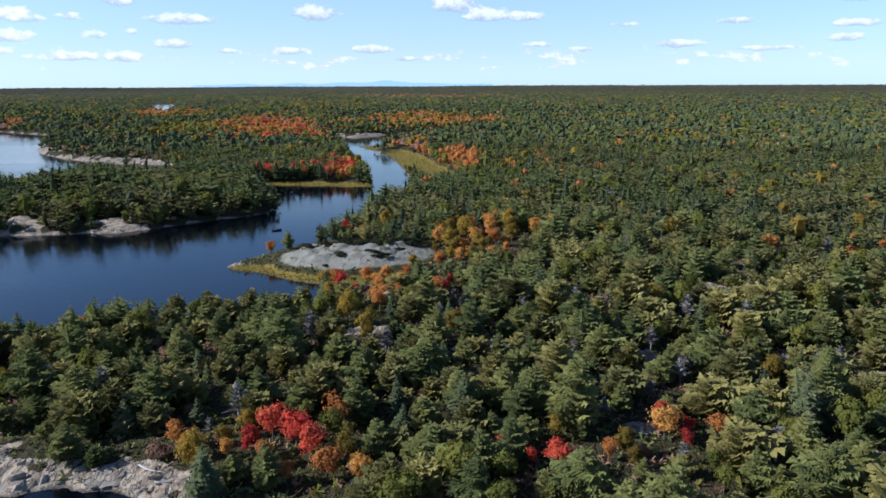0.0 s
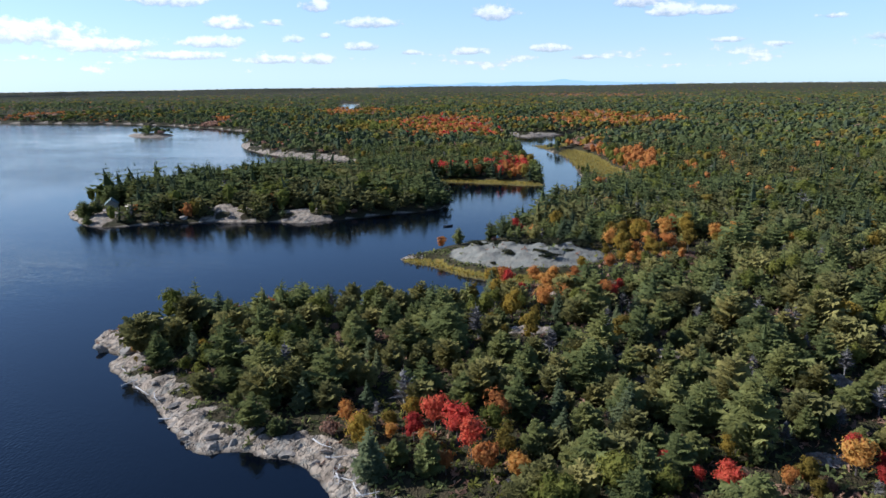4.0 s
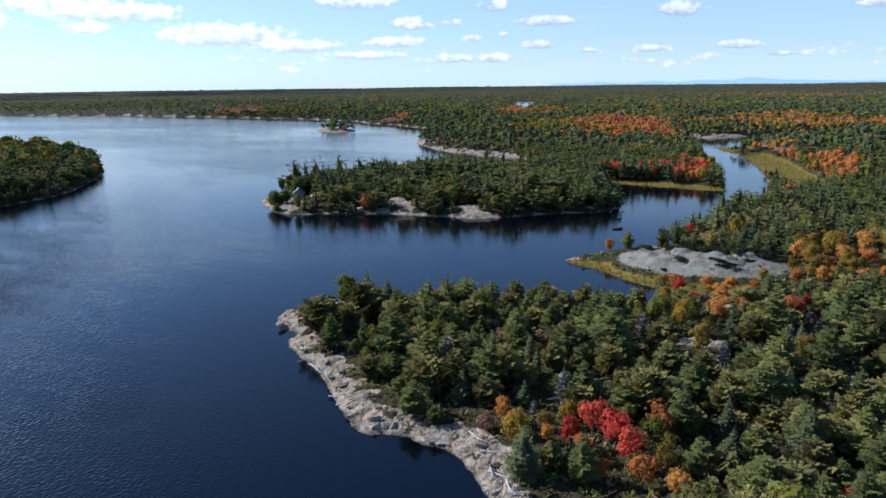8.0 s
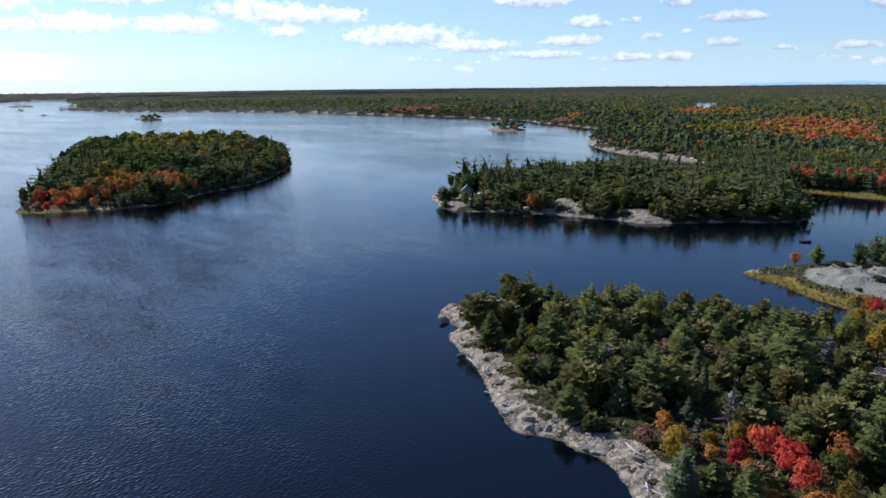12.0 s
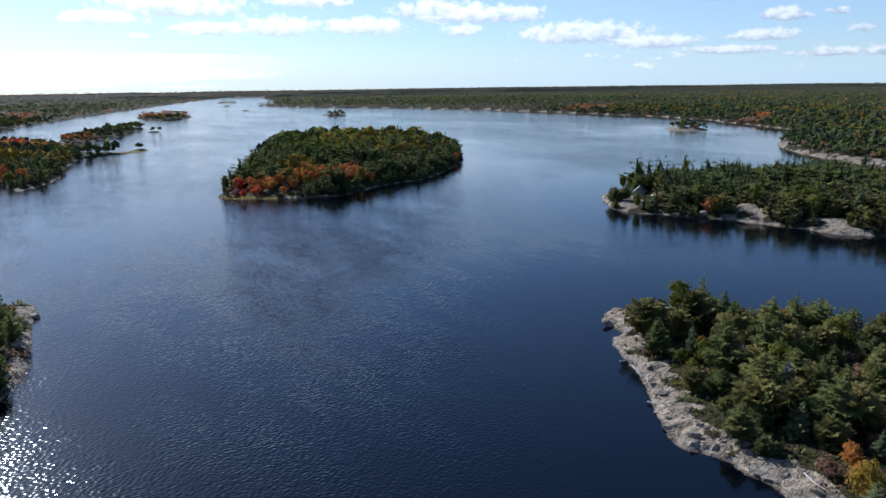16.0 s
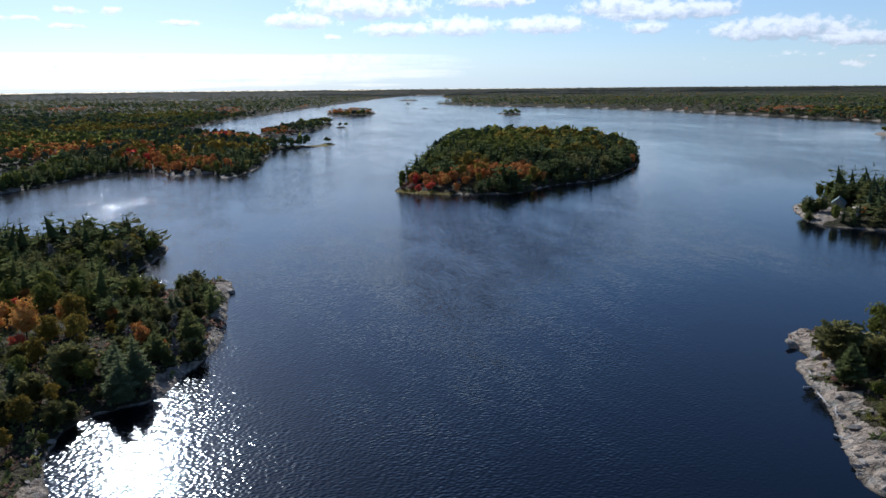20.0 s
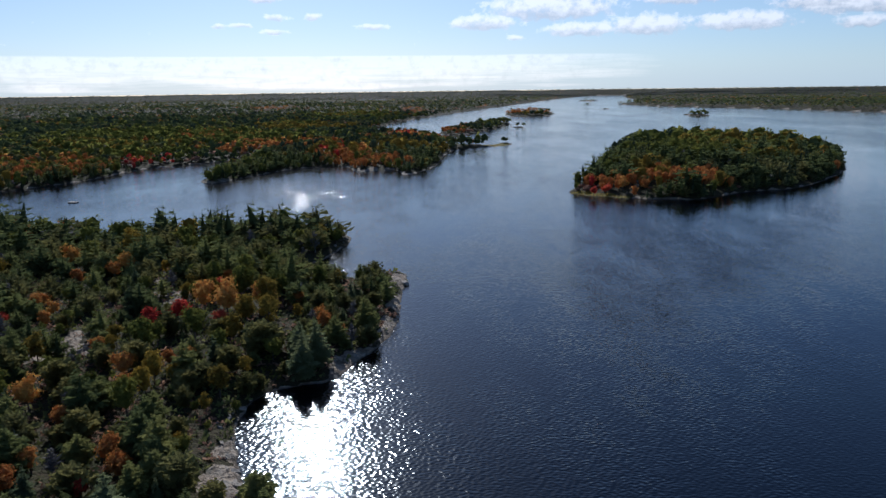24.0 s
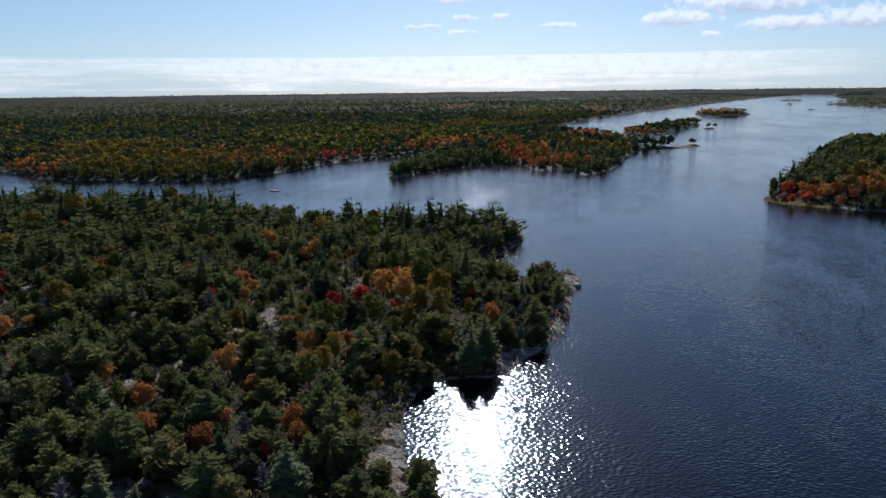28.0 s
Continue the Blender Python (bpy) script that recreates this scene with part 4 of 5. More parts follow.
# open ground round the cottage and before the far pond
for qx, qy, qr in ((-690, 1380, 45), (-660, 1330, 40), (-3540, -230, 110), (-3380, -215, 100), (-3330, 190, 70)):
    keep &= (tx - qx) ** 2 + (ty - qy) ** 2 > qr ** 2
keep &= ~((tx + 268) ** 2 + (ty - 262) ** 2 < 20 ** 2)
keep &= ~((tx < -248) & (ty > 200) & (ty < 294) & (tr_ < 420) & (rng.uniform(0, 1, len(tx)) < 0.8))
for qx, qy, qr in ((-60, 219, 15), (-44, 214, 10), (-66, 246, 10), (-86, 238, 12), (-79, 226, 10), (-74, 244, 9), (-72, 257, 10), (-131, 131, 12), (-255, -31, 7), (-300, -36, 8), (-32, 93, 6), (-27, 91, 5)):
    keep &= (tx - qx) ** 2 + (ty - qy) ** 2 > qr ** 2
for qx, qy, qk, qs in SPECIAL:
    keep &= (tx - qx) ** 2 + (ty - qy) ** 2 > ((4.6 if 1 < qk < 6 else 2.9) * qs) ** 2
open_ground = open_ground[keep]
tx, ty, tz, tzone, t_d, tr_ = tx[keep], ty[keep], tz[keep], tzone[keep].astype(int), t_d[keep], tr_[keep]
N = len(tx)
u = rng.uniform(0, 1, N)
group_ = np.clip((fbm(tx, ty, 34.0, 2, 59) - 0.5) * 2.2 + 0.5, 0, 1)
u = np.where((tr_ > 280) & (u < 0.72), 0.72 * np.clip(0.4 * u / 0.72 + 0.6 * group_, 0, 0.999), u)
mood = fbm(tx, ty, 60.0, 3, 61)
warm = fbm(tx, ty, 180.0, 3, 63) + 0.25 * smooth(500, 1500, tr_) * (fbm(tx, ty, 400.0, 2, 66) - 0.3)
names = np.array(list(KINDS))
kind = np.where(u < np.where(tr_ < 280, 0.44, 0.40), 0, 1)
kind = np.where((u > 0.44) & (u < np.where(tr_ < 280, 0.72, 0.68)), 8, kind)
kind = np.where((u > 0.755) & (mood > 0.46), 3, kind)
kind = np.where((u > 0.885) & ((tr_ < 620) | (mood > 0.5)), 2, kind)
kind = np.where((u > 0.905), np.where(tr_ < 700, 7, 1), kind)
kind = np.where((u > 0.955), 6, kind)
kind = np.where((u > np.where(tr_ < 260, 0.966, 0.978)) & (warm > np.where(tr_ < 280, 0.40, 0.48)), 5, kind)
kind = np.where((u > 0.993) & (warm > 0.47) & (tr_ < 260), 4, kind)
more = rng.uniform(0, 1, N)
kind = np.where((more < smooth(0.56, 0.72, warm) * 0.4) & (tr_ > 350), np.where(rng.uniform(0, 1, N) < 0.6, 3, 2), kind)
for cx, cy, reach, what in COLOUR:
    near = np.exp(-(((tx - cx) ** 2 + (ty - cy) ** 2) / reach ** 2) ** 2)
    hit = rng.uniform(0, 1, N) < near * 0.95
    k = list(KINDS).index(what)
    kind = np.where(hit, k, kind)
    swap = hit & (rng.uniform(0, 1, N) < 0.42) & (what in ("red", "orange"))
    kind = np.where(swap, rng.choice([2, 2, 3, 5, 6], N), kind)
order = list(KINDS)
for cx, cy, deep, broad, mixed in STANDS + STANDS_NEAR + STANDS_WEST:
    far = math.hypot(cx, cy)
    du, dv = ((tx - cx) * cx + (ty - cy) * cy) / far / deep, ((tx - cx) * cy - (ty - cy) * cx) / far / broad
    edge = (du ** 2 + dv ** 2) * (0.55 + 0.9 * fbm(tx, ty, 0.03 * far + 4, 2, 65))
    hit = rng.uniform(0, 1, N) < 0.94 * np.exp(-edge ** 3)
    pick = np.array([order.index(w) for w in mixed.split()])
    kind = np.where(hit, pick[np.minimum((fbm(tx, ty, 0.02 * far + 4, 2, 67) * 1.6 - 0.3 + rng.normal(0, 0.16, N)).clip(0, 0.999) * len(pick), len(pick) - 1).astype(int)], kind)
# in the clearings stand bushes, dead wood and small pines
kind = np.where(open_ground, rng.choice([0, 8, 6, 6, 3, 7, 8, 2], N), kind)
size = np.clip(rng.normal(0.84, 0.26, N), 0.34, 1.5) * (0.78 + 0.22 * smooth(1.0, 12.0, t_d)) * (0.82 + 0.36 * fbm(tx, ty, 45, 2, 52))
size = size * 1.08
emergent = rng.uniform(0, 1, N)
size = np.where(tzone == 0, size * 0.93, size)
size = np.where((tzone < 2) & ((kind == 0) | (kind == 1)), size * np.where(emergent < 0.3, 1.22, 0.86), size)
size = size * np.where((tx > -312) & (tx < -105) & (ty > 262) & (ty < 440), 1.28, 1.0)
size = size * np.where((tx < -80) & (ty < 0) & (tr_ < 262), 0.90, 1.0) * np.where((tx < -260) & (tx > -420) & (ty < 0) & (ty > -400), 1.18, 1.0)
size = size * np.where((tx < -370) & (tx > -820) & (ty > 60) & (ty < 380), 1.25, 1.0)
size = np.where(open_ground & (kind != 6), size * 0.5, size)
size = np.where(((kind == 4) | (kind == 5)) & ~open_ground, np.clip(size, 0.7, 1.1), size)
size = np.where((kind == 6), np.clip(size, 0.5, 1.0), size)
size = np.where((kind == 6) & (tr_ > 620), size * 2.6, size)
size = np.where(tzone == 3, size * (1.0 - 0.45 * smooth(1600, 4500, tr_)), size)
swell = np.where(tzone == 3, 0.0013 * tr_, np.where(tzone == 2, 1.35 + (tr_ - 620) * 0.0009, 1.0))
rim = (tx < -215) & (ty < 0) & (tr_ < 430) & (tx > -420)
size = np.where(rim, size * 1.12, size)
swell = np.where(tzone == 1, np.where(rim, 1.3, 1.30), swell)
size = np.where(tzone == 1, size * 0.95, size)
swell = np.clip(swell, 1.0, 7)
turn = rng.uniform(0, 2 * np.pi, N)
# evergreens past 280 m are tinted darker: the dimness of distance put into colour
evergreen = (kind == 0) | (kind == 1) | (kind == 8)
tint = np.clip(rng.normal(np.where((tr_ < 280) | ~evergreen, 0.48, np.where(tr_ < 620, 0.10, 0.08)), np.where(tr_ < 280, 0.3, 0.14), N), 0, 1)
lod = np.array([1, 2, 3, 4, 3])[tzone]
variant = rng.integers(0, 4, N)

# the nearest of each kind stand as trees of their own
single = np.zeros(N, bool)
for kn in range(len(KINDS)):
    ids = np.nonzero((kind == kn) & (tzone == 0))[0]
    limit = 300 if kn in (0, 8) else 160
    single[ids[np.argsort(tr_[ids])][:limit]] = True
tree_meshes = {}
for kn, kname in enumerate(KINDS):
    for s in range(VARIANTS):
        v, t, st = MODELS[kname, 0, s]
        stem_mat = GREYBARK if kname == "grey" else BARK
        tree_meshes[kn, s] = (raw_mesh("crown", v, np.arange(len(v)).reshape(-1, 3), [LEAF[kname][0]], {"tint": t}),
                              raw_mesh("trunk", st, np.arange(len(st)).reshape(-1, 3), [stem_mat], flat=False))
link = scene.collection.objects.link
for n in np.nonzero(single)[0]:
    kname = names[kind[n]]
    oname, label, category = KINDS[kname]
    root = bpy.data.objects.new(oname, None)
    link(root)
    lean = rng.normal(0, 0.03, 2)
    root.matrix_basis = Matrix.LocRotScale((tx[n], ty[n], tz[n]), Euler((lean[0], lean[1], turn[n])), (size[n],) * 3)
    tagged(root, label, category, oname.replace("_", " ") + "s of the near shore")
    for pname, me in zip(("crown", "trunk"), tree_meshes[kind[n], int(variant[n]) if n % 5 else 4]):
        ob = bpy.data.objects.new(pname, me)
        link(ob)
        ob.parent = root

# all the others are woods
WOODS = {0: "near", 1: "middle", 2: "far", 3: "farthest", 4: "back"}
for kn, kname in enumerate(KINDS):
    for zn in range(5):
        vs, ts, ix = [], [], []
        for s in range(4):
            ids = np.nonzero((kind == kn) & (tzone == zn) & ~single & (variant == s))[0]
            if not len(ids):
                continue
            v, t, st = MODELS[kname, int(lod[ids[0]]), s]
            c, sn = np.cos(turn[ids])[:, None], np.sin(turn[ids])[:, None]
            for mesh_v, mesh_t, mi in ((v, t, 0), (st, np.zeros(len(st)), 1)):
                if not len(mesh_v):
                    continue
                k, w = size[ids][:, None], (size * swell)[ids][:, None]
                X = (mesh_v[None, :, 0] * c - mesh_v[None, :, 1] * sn) * w + tx[ids][:, None]
                Y = (mesh_v[None, :, 0] * sn + mesh_v[None, :, 1] * c) * w + ty[ids][:, None]
                Z = mesh_v[None, :, 2] * k + tz[ids][:, None]
                vs.append(np.stack([X, Y, Z], -1).reshape(-1, 3))
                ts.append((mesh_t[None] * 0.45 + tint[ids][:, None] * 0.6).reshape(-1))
                ix.append(np.full(len(ids) * len(mesh_v) // 3, mi))
        if vs:
            vs = np.vstack(vs)
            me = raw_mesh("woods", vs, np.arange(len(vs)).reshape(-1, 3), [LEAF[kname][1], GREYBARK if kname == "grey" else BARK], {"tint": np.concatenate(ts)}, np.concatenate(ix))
            wood = new(KINDS[kname][0].replace("_tree", "") + "_woods", me)
            tagged(wood, KINDS[kname][1].replace("tree", "trees"), "forest", kind="stuff")

# ---- single trees and bushes that stand apart ----
sp = np.array([(a, b) for a, b, *_ in SPECIAL], float)
sp_z = land(sp[:, 0], sp[:, 1])[0]
for (px, py, kn, scale), pz in zip(SPECIAL, sp_z):
    kname = list(KINDS)[kn]
    oname, label, category = KINDS[kname]
    root = new(oname)
    root.matrix_basis = Matrix.LocRotScale((px, py, max(pz, 0.2)), Euler((0, 0, px)), (scale,) * 3)
    tagged(root, label, category, oname.replace("_", " ") + "s of the near shore")
    for pname, me in zip(("crown", "trunk"), tree_meshes[kn, int(abs(px)) % VARIANTS]):
        new(pname, me).parent = root


juniper = raw_mesh("juniper", MODELS["rust", 0, 0][0] * np.array([1.25, 1.25, 0.62]), np.arange(len(MODELS["rust", 0, 0][0])).reshape(-1, 3), [LEAF["juniper"][0]], {"tint": MODELS["rust", 0, 0][1]})
JUNIPERS = [(-56, 233, 0.9), (-45, 248, 1.2), (-42, 231, 1.0), (-65, 245, 1.2), (-71, 246, 1.0), (-33, 248, 1.2), (-60, 227, 0.5), (-50, 250, 1.2), (-38, 250, 1.4), (-58, 251, 1.2), (-47, 236, 0.5),
            (-44, 233, 0.6), (-62, 248, 0.9), (-53, 248, 0.8), (-41, 244, 0.9), (-36, 240, 0.6)]
JUNIPERS = [(px * 0.965, py * 0.965, scale) for px, py, scale in JUNIPERS]
for (px, py, scale), pz in zip(JUNIPERS, land(np.array([p[0] for p in JUNIPERS], float), np.array([p[1] for p in JUNIPERS], float))[0]):
    bush = new("juniper_bush", juniper)
    bush.matrix_basis = Matrix.LocRotScale((px, py, pz - 0.1), Euler((0, 0, px * 1.7)), (scale * 2.3, scale * 1.6, scale * 1.3))
    tagged(bush, "low dark green juniper bush on the bare granite dome", "bush", "juniper bushes on the dome")


# ---- undergrowth and sedge ----
def ground_cover(name, label, category, x, y, z, mats, n, tall, wide, seed, upright=False):
    rng = np.random.default_rng(seed)
    k = len(x)
    c = np.stack([x, y, z + tall * 0.4], 1)
    size = rng.uniform(0.6, 1.3, k) * wide
    facing = np.stack([np.cos(6.3 * rng.uniform(0, 1, k)), np.sin(6.3 * rng.uniform(0, 1, k)), np.full(k, 0.1 if upright else 0.9)], 1)
    v, t = petals(rng, c, size, n, facing, 0.4, np.clip(rng.normal(0.5, 0.25, k), 0, 1))
    if upright:
        v[:, 2] = np.repeat(z, 3 * n) + (v[:, 2] - np.repeat(c[:, 2], 3 * n)) * (tall / wide) + tall * 0.45
    me = raw_mesh(name, v, np.arange(len(v)).reshape(-1, 3), mats, {"tint": t})
    return tagged(new(name, me), label, category, kind="stuff")


cx, cy = scatter(62, 250, lambda r: 1.55, SEEN[0], SEEN[1], 91)
cz, c_rock, c_marsh, c_d = land(cx, cy)
pick = np.random.default_rng(5).uniform(0, 1, len(cx))
floor = (c_d > 0.8) & (c_marsh < 0.4) & (pick < np.where(c_rock > 0.5, 0.09, 0.95))
hue = fbm(cx, cy, 9.0, 3, 93)
for name, label, sel, leaf in (("undergrowth", "low olive juniper and blueberry bushes under the trees", hue < 0.50, "pine"), ("undergrowth", "low brown autumn bushes under the trees", (hue >= 0.50) & (hue < 0.62), "rust"),
                               ("undergrowth", "low yellow-green bushes under the trees", hue >= 0.62, "green")):
    s = floor & sel
    ground_cover(name, label, "bushes", cx[s], cy[s], cz[s], [LEAF[leaf][1]], 5, 0.9, 0.85, 95)
sx, sy = scatter(190, 760, lambda r: 0.7 + 0.0032 * r, SEEN[0], 100, 97)
sz, s_rock, s_marsh, s_d = land(sx, sy)
s = (s_marsh > 0.5) & (s_d > -0.8)
ground_cover("marsh_grass", "tall golden-brown sedge on the wet shore", "grass", sx[s], sy[s], np.maximum(sz[s], 0), [LEAF["oak"][1]], 3, 0.9, 0.55, 98, True)


# ---- boulders, ledges and driftwood ----
def granite_material():
    m, nt, b = material("granite", 0.85)
    co = node(nt, "TexCoord").outputs["Object"]
    rnd = node(nt, "ObjectInfo").outputs["Random"]
    n1, n2 = noise_tex(nt, co, 1.1, 6, 0.65), noise_tex(nt, co, 6.0, 5, 0.6)
    col = ramp(nt, n1, (0.3, (0.11, 0.090, 0.070)), (0.5, (0.29, 0.235, 0.18)), (0.7, (0.42, 0.342, 0.262)))
    col = mix(nt, math_node(nt, "MULTIPLY", rnd, 0.45), col, (0.20, 0.20, 0.185))
    col = mix(nt, node(nt, "MapRange", {0: n2, 1: 0.55, 2: 0.7, 3: 0.0, 4: 0.6}).outputs[0], col, (0.10, 0.10, 0.09))
    nt.links.new(col, b.inputs["Base Color"])
    bump = node(nt, "Bump", {"Height": math_node(nt, "ADD", n1, math_node(nt, "MULTIPLY", n2, 0.4)), "Strength": 0.8, "Distance": 0.25})
    nt.links.new(bump.outputs[0], b.inputs["Normal"])
    return m


GRANITE = granite_material()


def boulder_mesh(seed, flat):
    rng = np.random.default_rng(seed)
    bm = bmesh.new()
    bmesh.ops.create_icosphere(bm, subdivisions=2, radius=1.0)
    cuts = [(unit(rng.normal(0, 1, (1, 3)))[0], rng.uniform(0.38, 0.72)) for _ in range(14)]
    for v in bm.verts:
        p = np.array(v.co)
        for nrm, off in cuts:
            over = p @ nrm - off
            if over > 0:
                p = p - nrm * over
        p = p * (1 + 0.12 * noise.noise(Vector(p * 2.3 + seed)))
        v.co = p * np.array([1.25, 0.85, flat])
    me = bpy.data.meshes.new("boulder")
    bm.to_mesh(me)
    bm.free()
    me.materials.append(GRANITE)
    return me


boulders = [boulder_mesh(k, f) for k, f in enumerate((0.8, 0.95, 0.6, 0.85, 1.1, 0.7))]
rng = np.random.default_rng(19)


def along(ring, k, reach):
    """k places strung along a line of points, up to reach metres aside."""
    p = np.array(ring, float)
    seg = np.linalg.norm(np.diff(p, axis=0), axis=1)
    at = np.sort(rng.uniform(0, seg.sum(), k))
    run = np.concatenate([[0], np.cumsum(seg)])
    return np.stack([np.interp(at, run, p[:, n]) for n in range(2)], 1) + rng.normal(0, reach, (k, 2))


spots = np.vstack([along(EAST_SHORE[:14], 150, 2.8), along(WEST_POINT[10:16], 26, 2.0), along(WEST_POINT[1:7], 24, 1.6), along(WEST_POINT[19:23], 14, 2.5),
                   along(COTTAGE_POINT[4:13], 24, 3.0), along([(-84, 236), (-60, 230), (-34, 232)], 16, 4.0), along(ROCK_POINT[4:10], 14, 1.5)])
bz, b_rock, b_marsh, b_d = land(spots[:, 0], spots[:, 1])
for n, ((px, py), pz) in enumerate(zip(spots, bz)):
    if b_d[n] < 0.3 or b_d[n] > 9 or b_marsh[n] > 0.6:
        continue
    s = float(np.clip(rng.lognormal(-0.4, 0.5), 0.3, 1.9)) * (1.3 if py > 200 else 1.0)
    ob = new("boulder", boulders[n % 6])
    ob.matrix_basis = Matrix.LocRotScale((px, py, max(pz, -0.1) - 0.04 * s), Euler((rng.normal(0, 0.15), rng.normal(0, 0.15), 0.7 + rng.normal(0, 0.5))), (s * 1.2, s, s))
    tagged(ob, "pale grey weathered granite block on the shore", "rock", "granite blocks along the shore")


def driftwood(x, y, long, turn, seed):
    """A bleached fallen trunk with a few broken limbs."""
    z = float(land(np.array([x]), np.array([y]))[0][0])
    rg = np.random.default_rng(seed)
    bm = bmesh.new()
    sides, cuts = 7, 7
    rings = []
    for k in range(cuts):
        f = k / (cuts - 1)
        r = 0.17 * (1 - 0.72 * f)
        oy, oz = 0.25 * math.sin(3 * f + seed), 0.25 + 0.5 * f * f
        rings.append([bm.verts.new((long * (f - 0.4), oy + r * math.cos(a), oz + r * math.sin(a))) for a in np.arange(sides) * 2 * math.pi / sides])
    for a, b in zip(rings, rings[1:]):
        for q in range(sides):
            bm.faces.new((a[q], a[(q + 1) % sides], b[(q + 1) % sides], b[q]))
    bm.faces.new(rings[0][::-1])
    bm.faces.new(rings[-1])
    log = part("driftwood_log", bm, DEADWOOD, None)
    log.matrix_basis = pose(x, y, max(z, 0.1), 0, 0, turn)
    tagged(log, "bleached fallen tree trunk lying on the bare rock shore", "log", "driftwood on the shore")
    for k in range(4):
        limb = bmesh.new()
        bmesh.ops.create_cone(limb, segments=5, radius1=0.05, radius2=0.012, depth=rg.uniform(0.9, 1.8), cap_ends=True)
        bmesh.ops.rotate(limb, verts=limb.verts, matrix=Euler((rg.uniform(-1.3, 1.3), rg.uniform(-0.9, 0.9), 0)).to_matrix())
        bmesh.ops.translate(limb, verts=limb.verts, vec=(long * rg.uniform(-0.2, 0.5), 0.2 * rg.normal(), 0.6))
        part("limb", limb, DEADWOOD, log)


for n, (x, y, long, turn) in enumerate([(-115, 115, 5.0, -35), (-104, 108, 7.5, -25), (-74, 107, 3.0, -60), (-56, 97, 5.5, -25), (-52, 94.5, 4.0, 10), (-47, 89, 6.0, -15),
                                        (-48.5, 88.5, 4.0, -60), (-109, 110.5, 4.5, 65), (-90, 99, 4.0, 20), (-98, 105.5, 5.0, -40), (-44, 86.5, 5.0, -50), (-42, 85, 3.5, 15), (-40, 82.5, 4.5, -30), (-50, 91.5, 3.0, -75)]):
    driftwood(x, y, long, turn, n)


# ---- cottage and shed on the point ----
def plain(name, base, rough=0.8, scale=3.0, vary=0.25):
    m, nt, b = material(name, rough)
    co = node(nt, "TexCoord").outputs["Object"]
    dark = tuple(c * (1 - vary) for c in base)
    light = tuple(min(1, c * (1 + vary)) for c in base)
    nt.links.new(ramp(nt, noise_tex(nt, co, scale, 5), (0.3, dark), (0.7, light)), b.inputs["Base Color"])
    return m


SIDING, SHINGLE, TIN, TRIM = plain("grey_siding", (0.16, 0.18, 0.17)), plain("green_roof", (0.10, 0.14, 0.12)), plain("pale_roof", (0.52, 0.42, 0.32), 0.6), plain("white_trim", (0.7, 0.7, 0.68))
DARKWALL, DECKWOOD = plain("dark_boards", (0.07, 0.065, 0.06)), plain("deck_boards", (0.26, 0.23, 0.20))
gm, gnt, gb = material("window_glass", 0.05)
gb.inputs["Base Color"].default_value, gb.inputs["Metallic"].default_value = (0.03, 0.04, 0.05, 1), 0.0
GLASS = gm


def box(lo, hi, bevel=0.0):
    bm = bmesh.new()
    bmesh.ops.create_cube(bm, size=1)
    lo, hi = Vector(lo), Vector(hi)
    for v in bm.verts:
        v.co = Vector([(lo[k] + hi[k]) / 2 + v.co[k] * (hi[k] - lo[k]) for k in range(3)])
    if bevel:
        bmesh.ops.bevel(bm, geom=bm.edges[:], offset=bevel, segments=1, affect="EDGES")
    return bm


def gabled(x, y, turn, long, deep, wall_h, rise, wall_mat, roof_mat, name, label, windows):
    z = float(land(np.array([float(x)]), np.array([float(y)]))[0][0])
    house = new(name)
    house.matrix_basis = pose(x, y, z, 0, 0, turn)
    tagged(house, label, "cottage")
    bm = bmesh.new()
    l, d = long / 2, deep / 2
    pts = [(-d, -1.0), (d, -1.0), (d, wall_h), (0, wall_h + rise), (-d, wall_h)]
    a, b = [bm.verts.new((-l, p, q)) for p, q in pts], [bm.verts.new((l, p, q)) for p, q in pts]
    bm.faces.new(a[::-1]), bm.faces.new(b)
    for k in range(5):
        bm.faces.new((a[k], a[(k + 1) % 5], b[(k + 1) % 5], b[k]))
    part("wall", bm, wall_mat, house)
    for side in (-1, 1):
        bm = bmesh.new()
        e = rise / d
        rim = [(0.02 * side, wall_h + rise + 0.06), (side * (d + 0.45), wall_h - 0.45 * e + 0.06)]
        v = []
        for lx in (-l - 0.4, l + 0.4):
            for (py, pz) in rim:
                v += [bm.verts.new((lx, py, pz)), bm.verts.new((lx, py, pz + 0.16))]
        for f in ((0, 2, 3, 1), (4, 5, 7, 6), (0, 1, 5, 4), (2, 6, 7, 3), (1, 3, 7, 5), (0, 4, 6, 2)):
            bm.faces.new([v[k] for k in f])
        bmesh.ops.recalc_face_normals(bm, faces=bm.faces)
        part("roof", bm, roof_mat, house)
    for wx, wz, ww, wh in windows:
        win = part("window", box((wx - ww / 2 - 0.08, -d - 0.06, wz - 0.08), (wx + ww / 2 + 0.08, -d - 0.003, wz + wh + 0.08)), TRIM, house, "white window frame")
        part("pane", box((wx - ww / 2, -d - 0.08, wz), (wx + ww / 2, -d - 0.062, wz + wh)), GLASS, win)
    part("door", box((-0.45, -d - 0.05, 0.1), (0.45, -d - 0.004, 2.1)), TRIM, house, "pale door")
    return house


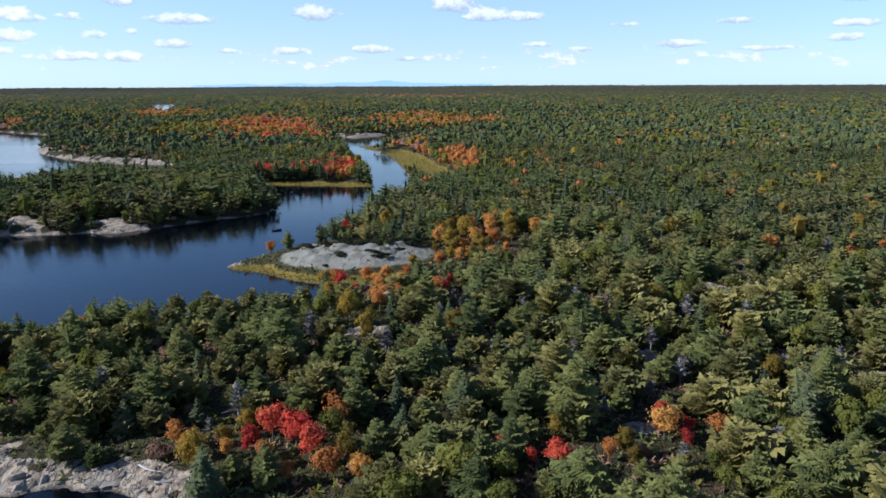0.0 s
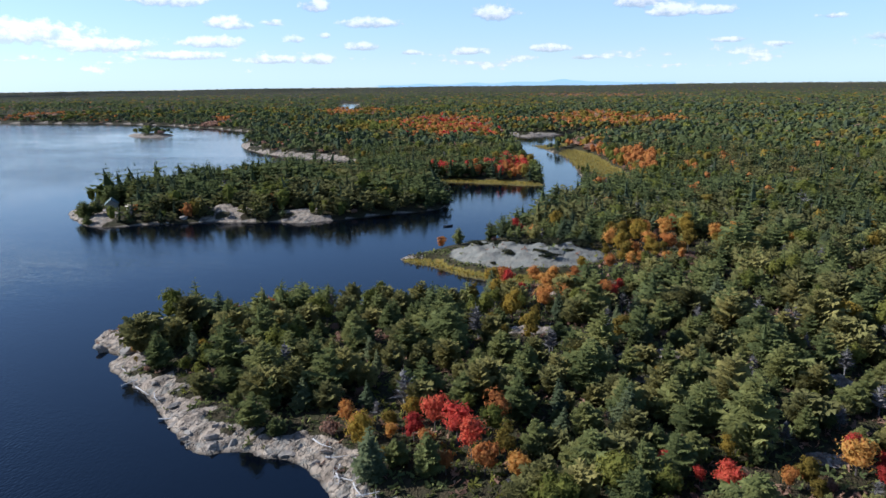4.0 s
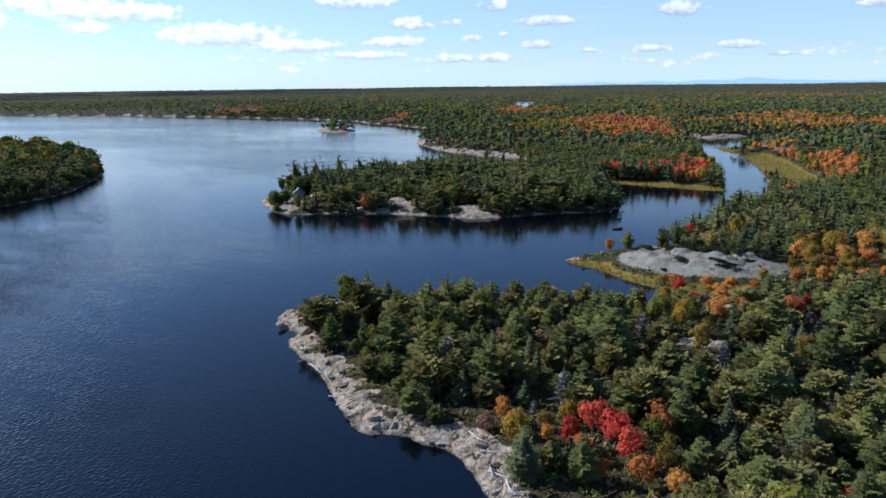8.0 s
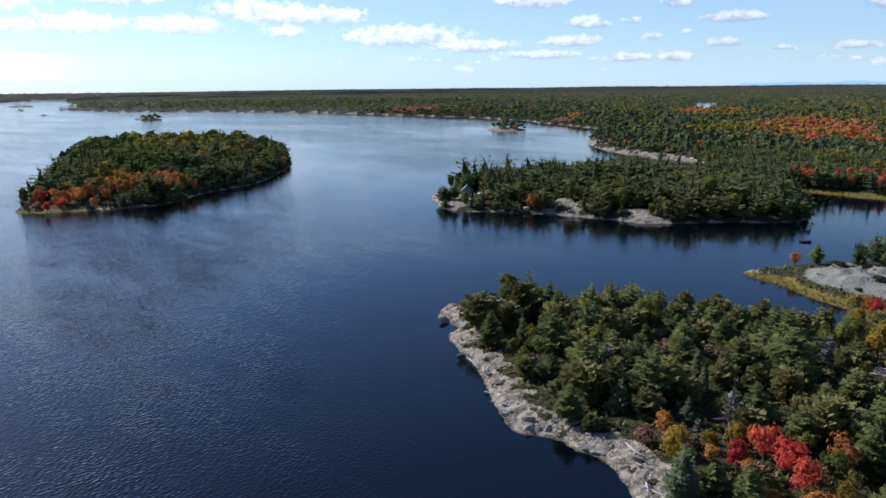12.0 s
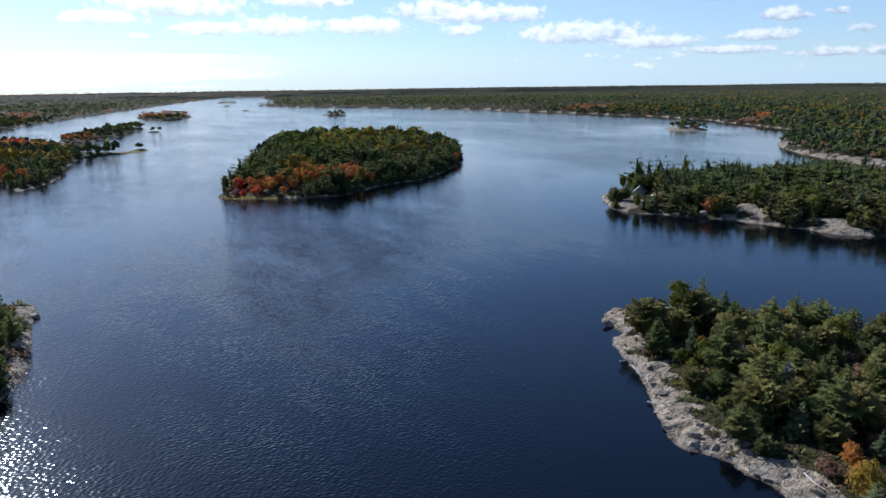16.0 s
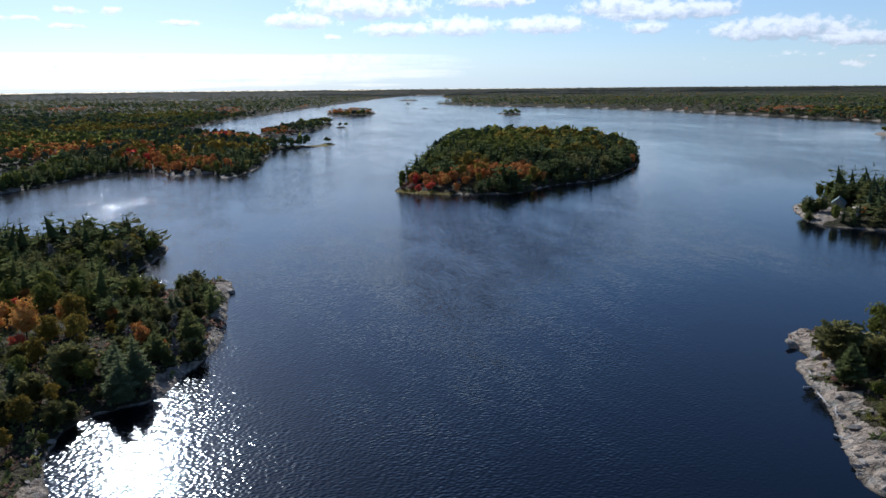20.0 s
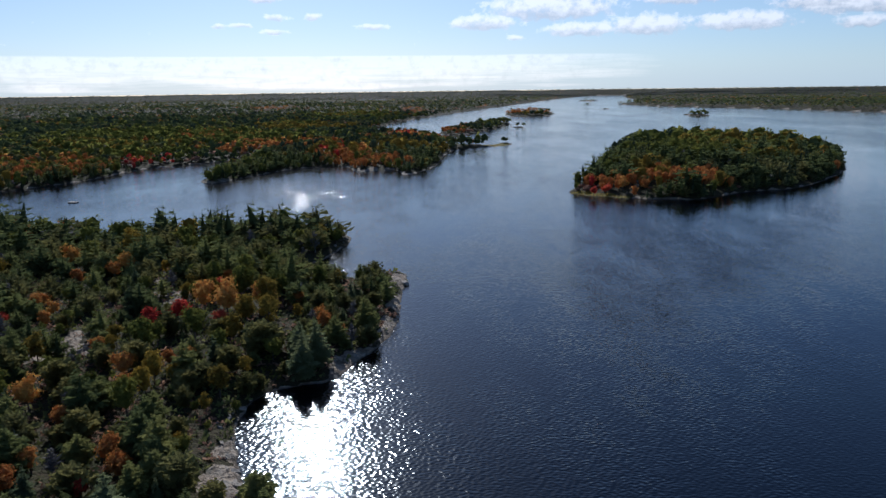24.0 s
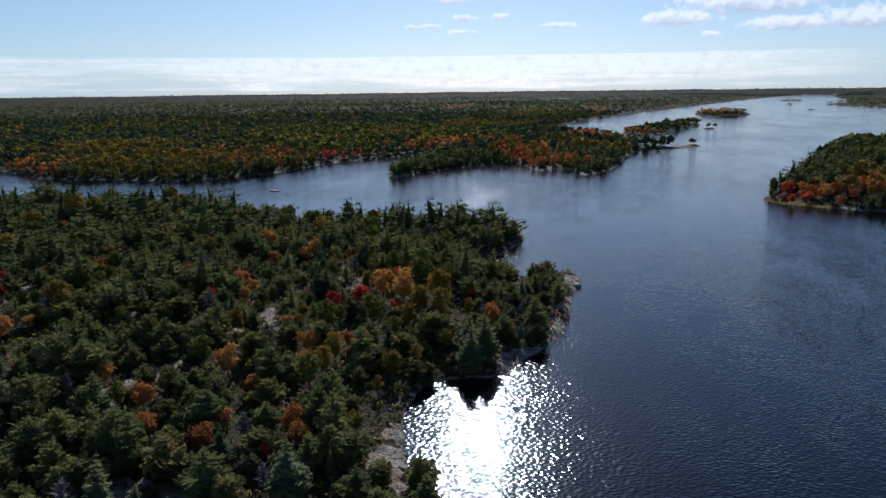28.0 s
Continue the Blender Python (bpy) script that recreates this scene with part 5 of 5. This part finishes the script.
gabled(-267, 273, -48, 7.0, 5.5, 3.0, 2.4, SIDING, SHINGLE, "cottage", "grey-green gabled cottage on the bare granite point", [(-2.2, 1.0, 1.1, 1.1), (2.0, 1.0, 1.3, 1.1)])
gabled(-253.5, 271, -42, 6.0, 3.8, 2.3, 0.8, DARKWALL, TIN, "shed", "dark wooden shed with a pale tan roof beside the cottage", [(1.7, 0.9, 0.9, 0.8)])
dz = float(land(np.array([-262.0]), np.array([264.5]))[0][0])
deck = new("deck")
deck.matrix_basis = pose(-262, 264.5, dz + 0.7, 0, 0, -45)
tagged(deck, "weathered wooden deck on posts before the cottage", "deck")
for k in range(12):
    part("plank", box((-3.2, -1.5 + k * 0.25, 0), (3.2, -1.5 + k * 0.25 + 0.235, 0.05)), DECKWOOD, deck)
for px in (-3, 0, 3):
    for py in (-1.3, 1.3):
        part("post", box((px - 0.07, py - 0.07, -1.6), (px + 0.07, py + 0.07, -0.003)), DECKWOOD, deck)


# ---- boats and raft ----
HULL, BENCH, MOTOR = plain("dark_hull", (0.030, 0.034, 0.042), 0.4), plain("boat_bench", (0.30, 0.29, 0.27)), plain("motor_cover", (0.02, 0.02, 0.022), 0.35)


def boat(x, y, turn, long, label):
    thing = new("motor_boat")
    thing.matrix_basis = pose(x, y, 0.0, 0, 0, turn)
    tagged(thing, label, "boat", "boats by the rock point")
    outer = bmesh.new()
    rows = []
    for k in range(9):
        f = k / 8
        w = 0.78 * (1 - max(0, (f - 0.45) / 0.55) ** 2.2) + 0.02
        keel = -0.18 + 0.35 * max(0, f - 0.7)
        top = 0.48 + 0.22 * f * f
        px = long * (f - 0.5)
        rows.append([outer.verts.new(p) for p in ((px, -w, top), (px, -w * 0.8, keel + 0.1), (px, 0, keel), (px, w * 0.8, keel + 0.1), (px, w, top),
                                                   (px, w * 0.92, top - 0.02), (px, 0, keel + 0.12), (px, -w * 0.92, top - 0.02))])
    for a, b in zip(rows, rows[1:]):
        for q in range(8):
            outer.faces.new((a[q], a[(q + 1) % 8], b[(q + 1) % 8], b[q]))
    outer.faces.new(rows[0][::-1])
    bmesh.ops.recalc_face_normals(outer, faces=outer.faces)
    part("hull", outer, HULL, thing)
    for f in (-0.2, 0.1):
        part("bench", box((long * f - 0.15, -0.66, 0.26), (long * f + 0.15, 0.66, 0.31), 0.01), BENCH, thing)
    motor = part("outboard_motor", box((-long / 2 - 0.35, -0.16, 0.35), (-long / 2 - 0.03, 0.16, 0.88), 0.06), MOTOR, thing, "black outboard motor")
    part("shaft", box((-long / 2 - 0.24, -0.05, -0.4), (-long / 2 - 0.12, 0.05, 0.347)), MOTOR, motor)


boat(-97, 289.5, 40, 4.2, "dark open motor boat afloat off the rock point")
boat(-79, 296, -22, 5.0, "long dark open motor boat moored at the wooded bank")
raft = new("swim_raft")
raft.matrix_basis = pose(-407, -199, 0.25, 0, 0, 80)
tagged(raft, "dark wooden swim raft afloat in the bay", "raft")
for k in range(10):
    part("plank", box((-2.6, -1.5 + k * 0.3, 0.2), (2.6, -1.5 + k * 0.3 + 0.28, 0.26)), DECKWOOD, raft)
for k in (-1, 1):
    part("float", box((-2.5, k * 1.1 - 0.3, -0.4), (2.5, k * 1.1 + 0.3, 0.197), 0.04), DARKWALL, raft)
